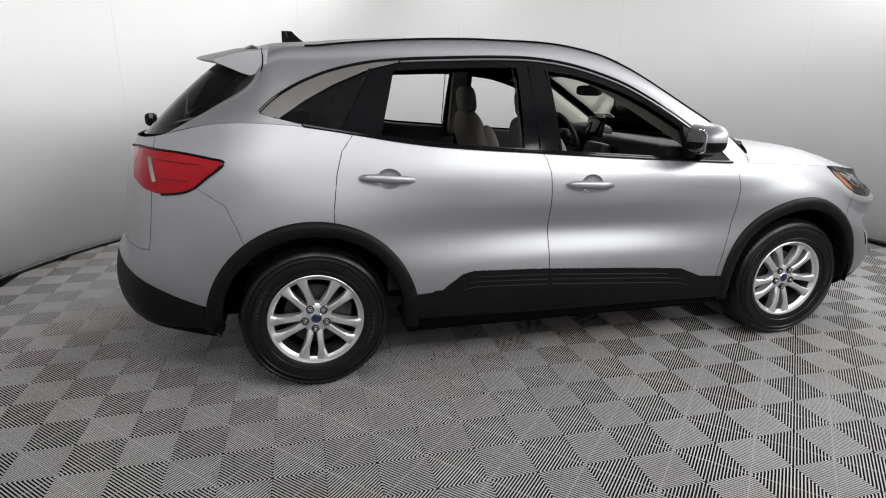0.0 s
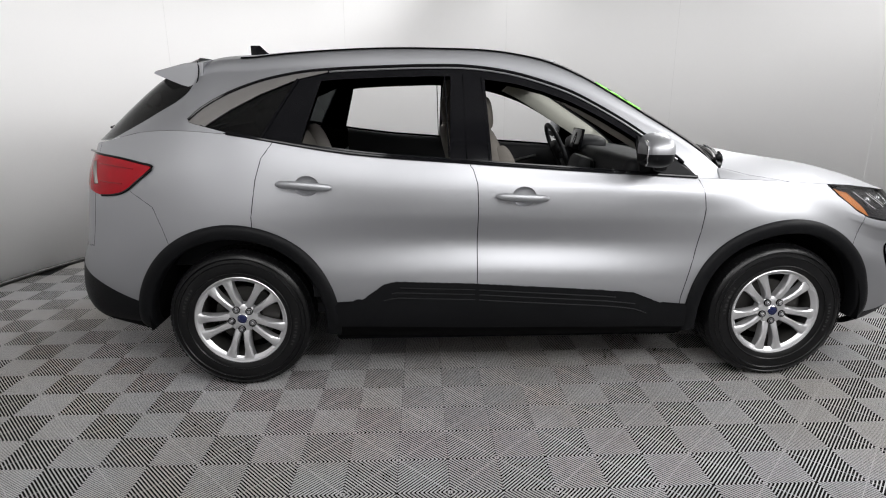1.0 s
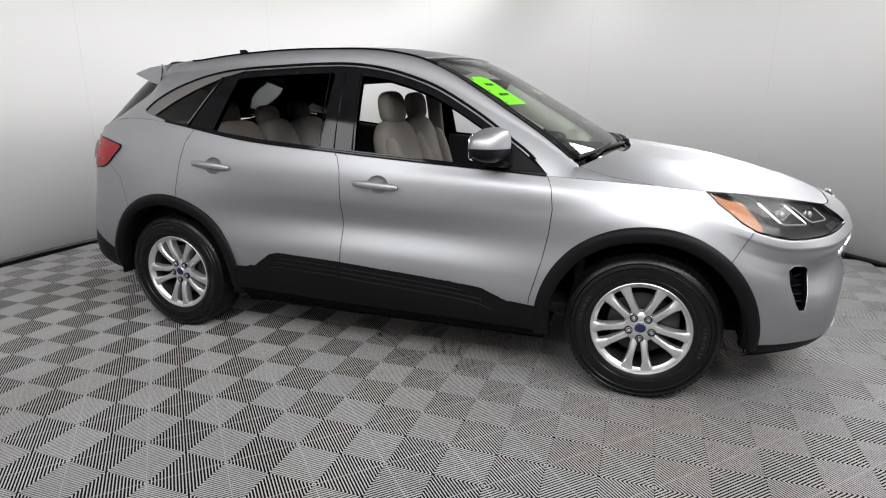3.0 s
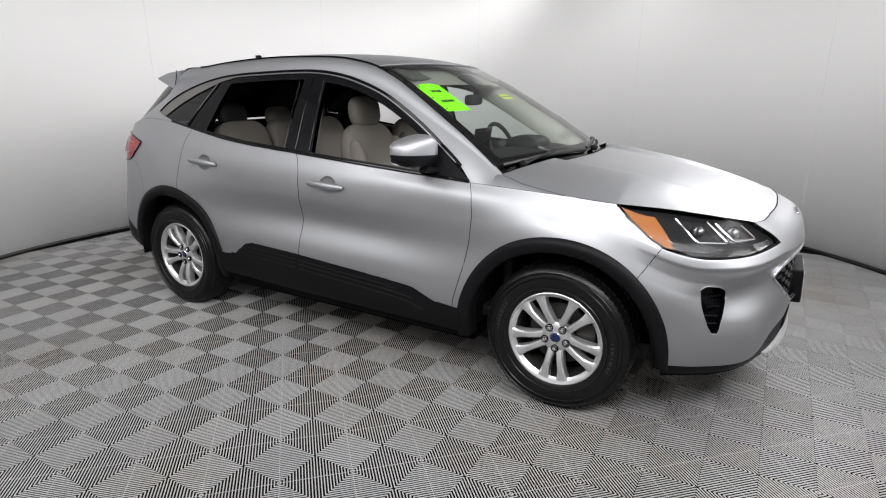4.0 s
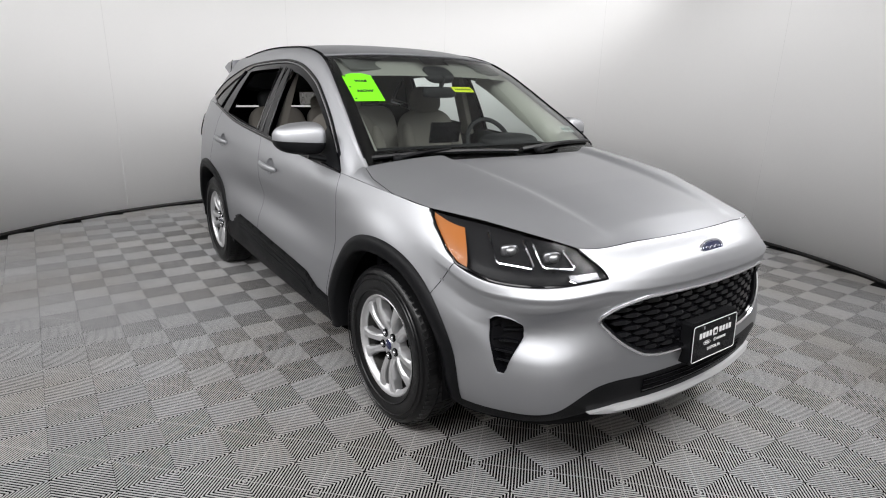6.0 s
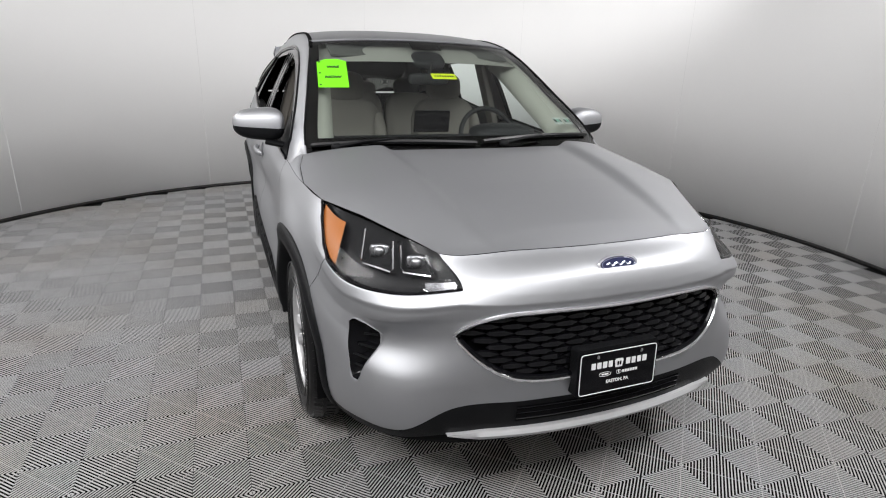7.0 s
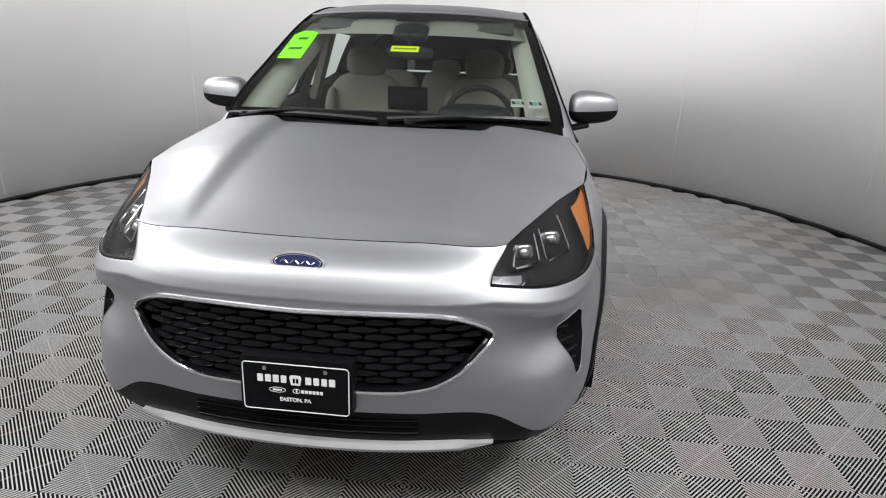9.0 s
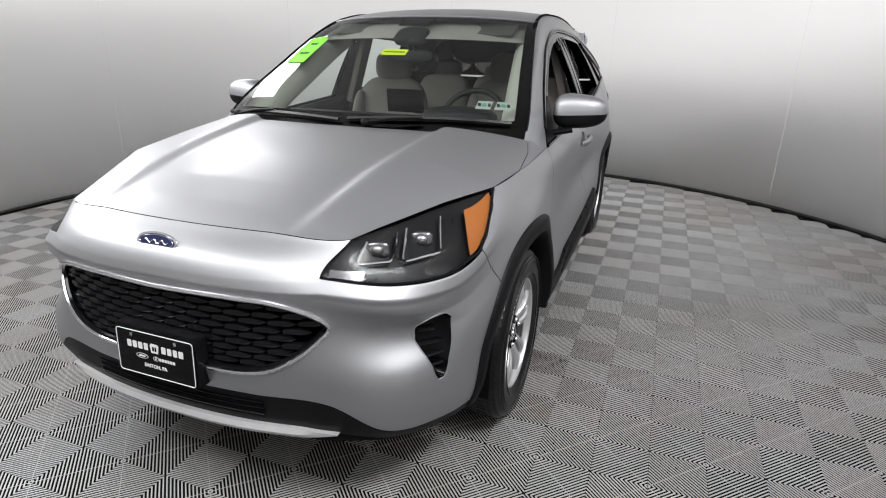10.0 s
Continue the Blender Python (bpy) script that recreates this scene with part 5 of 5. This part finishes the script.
# ---- cabin ----
def seat(x, y, width, name="front_seat"):
    s = new(name)
    s.parent = car
    tagged(s, "beige cloth front seat with headrest")
    part("cushion", superbox(.52, width, .16, 3.4, 28, 14, Matrix.Translation((x + .30, y, .72)) @ Matrix.Rotation(radians(-8), 4, "Y")), M_BEIGE, s)
    T_ = Matrix.Translation((x - .045, y, .98)) @ Matrix.Rotation(radians(-16), 4, "Y")
    bm = superbox(.15, width, .60, 3.2, 28, 18, T_)
    part("backrest", bm, M_BEIGE, s)
    for d in (-1, 1):
        part("bolster", superbox(.13, .085, .46, 2.6, 18, 14, T_ @ Matrix.Translation((.055, d * (width / 2 - .045), -.04))), M_BEIGE, s)
    part("headrest", superbox(.105, .255, .19, 3.0, 24, 14, Matrix.Translation((x - .115, y, 1.335)) @ Matrix.Rotation(radians(-8), 4, "Y")), M_BEIGE, s, "beige headrest")
    for d in (-.05, .05):
        part("headrest_post", tube([(x - .11, y + d, 1.20), (x - .113, y + d, 1.28)], .006, 8), M_STEEL, s)
    part("seat_base", boxed((.45, width - .08, .30), Matrix.Translation((x + .28, y, .50)), .03), M_DASH, s)


seat(.0, -.37, .50)
seat(-.15, .37, .50)
bench = new("rear_seat")
bench.parent = car
tagged(bench, "beige cloth rear bench with three headrests")
part("cushion", superbox(.50, 1.30, .17, 4, 40, 14, Matrix.Translation((-.80, 0, .74)) @ Matrix.Rotation(radians(-8), 4, "Y")), M_BEIGE, bench)
for y, w in ((-.42, .46), (.0, .34), (.42, .46)):
    part("backrest", superbox(.15, w, .56, 4, 28, 16, Matrix.Translation((-1.13, y, .98)) @ Matrix.Rotation(radians(-20), 4, "Y")), M_BEIGE, bench)
for y in (-.42, .02, .42):
    part("headrest", superbox(.09, .24, .16, 3, 24, 14, Matrix.Translation((-1.27, y, 1.29 if y != .02 else 1.26)) @ Matrix.Rotation(radians(-10), 4, "Y")), M_BEIGE if y == .02 else M_DASH, bench)
# dashboard
dash = part("dashboard", boxed((.42, 1.36, .34), Matrix.Translation((.80, 0, .935)) @ Matrix.Rotation(radians(5), 4, "Y"), .05, 4), M_DASH, car, "dark dashboard")
part("dash_cover", boxed((.42, 1.46, .05), Matrix.Translation((.99, 0, 1.060)) @ Matrix.Rotation(radians(-2), 4, "Y"), .015), M_DASH, dash)
part("instrument_hood", superbox(.24, .38, .12, 3, 24, 12, Matrix.Translation((.68, .37, 1.115))), M_DASH, dash)
part("screen", boxed((.018, .215, .125), Matrix.Translation((.52, .0, 1.175)) @ Matrix.Rotation(radians(10), 4, "Y"), .006), M_GLOSS, dash, "black touch screen")
part("centre_stack", boxed((.22, .24, .40), Matrix.Translation((.56, 0, .86)) @ Matrix.Rotation(radians(18), 4, "Y"), .03), M_DASH, dash)
for y in (-.55, .55, -.12, .13):
    part("air_vent", boxed((.015, .12, .06), Matrix.Translation((.585, y, 1.02)), .005), M_GLOSS, dash)
part("centre_console", boxed((.80, .22, .28), Matrix.Translation((.20, 0, .70)), .03), M_DASH, car, "dark centre console")
# steering wheel
sw = new("steering_wheel")
sw.parent = car
tagged(sw, "black steering wheel")
SWM = Matrix.Translation((.49, .38, 1.075)) @ Matrix.Rotation(radians(-24), 4, "Y")
part("wheel_rim", tube([SWM @ Vector((0, .18 * math.cos(a), .18 * math.sin(a))) for a in np.linspace(0, 2 * math.pi, 41)[:-1]], .015, 10, closed=True, up=(1, 0, .1)), M_DASH, sw)
part("wheel_hub", superbox(.06, .16, .13, 3, 20, 12, SWM), M_DASH, sw)
for a in (0, 180, 270):
    c, s = math.cos(radians(a)), math.sin(radians(a))
    part("wheel_spoke", tube([SWM @ Vector((0, .05 * c, .05 * s)), SWM @ Vector((0, .17 * c, .17 * s))], .016, 8, flat=.7, up=(1, .01, 0)), M_SATIN if a == 270 else M_DASH, sw)
part("column", tube([(.50, .38, 1.07), (.72, .38, .98)], .04, 10), M_DASH, sw)
# rear-view mirror
rv = part("rear_view_mirror", superbox(.05, .25, .065, 4, 28, 12, Matrix.Translation((.455, .0, 1.405)) @ Matrix.Rotation(radians(8), 4, "Z")), M_DASH, car, "black rear-view mirror")
part("mirror_stem", tube([(.46, 0, 1.42), (.49, 0, 1.50)], .014, 8), M_DASH, rv)
part("sensor_box", superbox(.14, .19, .06, 3.5, 24, 12, Matrix.Translation((.43, 0, 1.505)) @ Matrix.Rotation(radians(28), 4, "Y")), M_DASH, car, "black sensor housing behind the windscreen")
# pale linings of the windscreen pillars
for side in (-1, 1):
    E_ = spline(EDGE, 8)[4:46]
    P = []
    for k, p in enumerate(E_):
        f = k / (len(E_) - 1)
        wide = .125 - .045 * f
        for d, dx, dz in ((.030, -.010, -.022), (.030 + wide * .5, -.030, -.030), (.030 + wide, -.085, -.062), (.030 + wide * .8, -.13, -.10)):
            P.append((p[0] + dx, side * (p[1] - d), p[2] + dz))
    idx = np.arange(len(E_) * 4).reshape(-1, 4)
    F = np.stack([idx[:-1, :-1], idx[1:, :-1], idx[1:, 1:], idx[:-1, 1:]], -1).reshape(-1, 4)
    mesh_object("screen_pillar_lining", P, F, M_PALE, car, "pale beige windscreen pillar lining")
# headliner and sun visors
M_VISOR = material("visor_cloth", (0.07, 0.07, 0.065), 0.9, vary=0.06)
H_ = top_grid(5, 11)
joined_halves("headliner", H_[:, :, :] - np.array((0, 0, .045)), M_HEADLINER, car, "beige headliner")
for side in (-1, 1):
    part("sun_visor", boxed((.16, .40, .016), Matrix.Translation((.29, side * .34, 1.548)) @ Matrix.Rotation(radians(22), 4, "Y"), .006), M_VISOR, car, "grey-beige sun visor")
    for name, x0, x1 in (("front_door", -.16, .86), ("rear_door", -1.0, -.24)):
        P = []
        for x in np.linspace(x0, x1, 24):
            for z, d in ((.45, .10), (.70, .09), (.78, .13), (.90, .10), (float(belt(x)) - .03, .075), (float(belt(x)) + .004, .055), (float(belt(x)) + .002, .02)):
                p = flank(x, min(z, 1.03))
                yb = p[1] if z < 1.03 else .865
                P.append((x, side * (yb - d), z))
        idx = np.arange(24 * 7).reshape(24, 7)
        F = np.stack([idx[:-1, :-1], idx[1:, :-1], idx[1:, 1:], idx[:-1, 1:]], -1).reshape(-1, 4)
        mesh_object("door_trim", P, F, M_DASH, DOORS[name, side], "dark inner door trim")
    part("door_pull", tube([(.10, side * .79, .92), (.25, side * .77, .96), (.42, side * .77, 1.0)], .014, 8, flat=.6), M_SATIN, DOORS["front_door", side])
    part("pillar_post", boxed((.11, .05, .52), Matrix.Translation((-.24, side * .690, 1.33)) @ Matrix.Rotation(side * radians(17), 4, "X"), .015), M_BEIGE, car, "beige centre pillar lining")
part("cargo_side", boxed((.75, 1.40, .45), Matrix.Translation((-1.60, 0, .80)), .04), M_DASH, car, "dark luggage area")
part("cabin_floor", boxed((2.2, 1.5, .06), Matrix.Translation((-.05, 0, .36)), .01), M_DASH, car, "dark cabin floor")
part("firewall", boxed((.05, 1.5, .60), Matrix.Translation((1.05, 0, .72)), .01), M_DASH, car)
part("engine_bay", boxed((.95, 1.15, .45), Matrix.Translation((1.55, 0, .62)), .05), M_DARK, car, "dark engine bay")


# ---- floor tiles ----
CELL, RIBS, RIB, LIP = 0.2, 24, 0.0043, 0.0024
PITCH = CELL * math.sqrt(2) / RIBS


def rib_square(cx, cy, sign, verts, faces):
    """Diagonal ribs over one square, standing on the deck blackened for groove shade; sign turns them."""
    h = CELL / 2 - 0.0006

    def clip_line(c):
        # points of u + v = c inside the square |u|, |v| <= h
        lo, hi = max(-h, c - h), min(h, c + h)
        return (lo, c - lo), (hi, c - hi)

    for k in range(RIBS):
        c = (k - (RIBS - 1) / 2) * PITCH * math.sqrt(2)
        w = RIB * math.sqrt(2) / 2
        a, b = clip_line(max(c - w, -2 * h)), clip_line(min(c + w, 2 * h))
        i = len(verts)
        for z in (0.0, -LIP):
            verts.extend((cx + u, cy + v * sign, z) for u, v in (a[0], a[1], b[1], b[0]))
        top = (i, i + 1, i + 2, i + 3)
        faces.append(top if sign < 0 else top[::-1])
        for p, q in ((0, 1), (2, 3), (1, 2), (3, 0)):
            side = (i + p, i + 4 + p, i + 4 + q, i + q)
            faces.append(side if sign < 0 else side[::-1])


def tie_bar(cx, cy, sign, verts, faces):
    """The thin web that ties a square's ribs together, a little below their tops."""
    h, w, z = CELL / 2 - .002, .0008, -.0016
    quad = [(cx - h - w, cy - (h - w) * sign), (cx - h + w, cy - (h + w) * sign), (cx + h + w, cy + (h - w) * sign), (cx + h - w, cy + (h + w) * sign)]
    i = len(verts)
    verts.extend((x, y, z) for x, y in quad)
    faces.append((i, i + 1, i + 2, i + 3) if sign > 0 else (i + 3, i + 2, i + 1, i))


def tile_data(name, keep=None):
    verts, faces = [], []
    for du, dv, sign in ((-0.1, -0.1, 1), (0.1, 0.1, 1), (-0.1, 0.1, -1), (0.1, -0.1, -1)):
        if keep is None or keep(du, dv):
            rib_square(du, dv, sign, verts, faces)
            tie_bar(du, dv, sign, verts, faces)
    if not verts:
        return None
    me = bpy.data.meshes.new(name)
    me.from_pydata(verts, [], faces)
    me.update()
    me.materials.append(M_TILE)
    return me


whole = tile_data("floor_tile")
TX, TY = 0.043 - 0.2, 0.052
for i in range(-11, 12):
    for j in range(-11, 12):
        cx, cy = TX + 0.4 * i, TY + 0.4 * j
        far = max(math.hypot(cx + a - ROOM_X, cy + b - ROOM_Y) for a in (-0.2, 0.2) for b in (-0.2, 0.2))
        if far < ROOM_R + 0.02:
            me = whole
        else:
            me = tile_data("floor_tile", lambda u, v: math.hypot(cx + u - ROOM_X, cy + v - ROOM_Y) < ROOM_R + 0.01)
        if me:
            ob = new("floor_tile", me)
            ob.location = (cx, cy, 0)
            ob.parent = floor
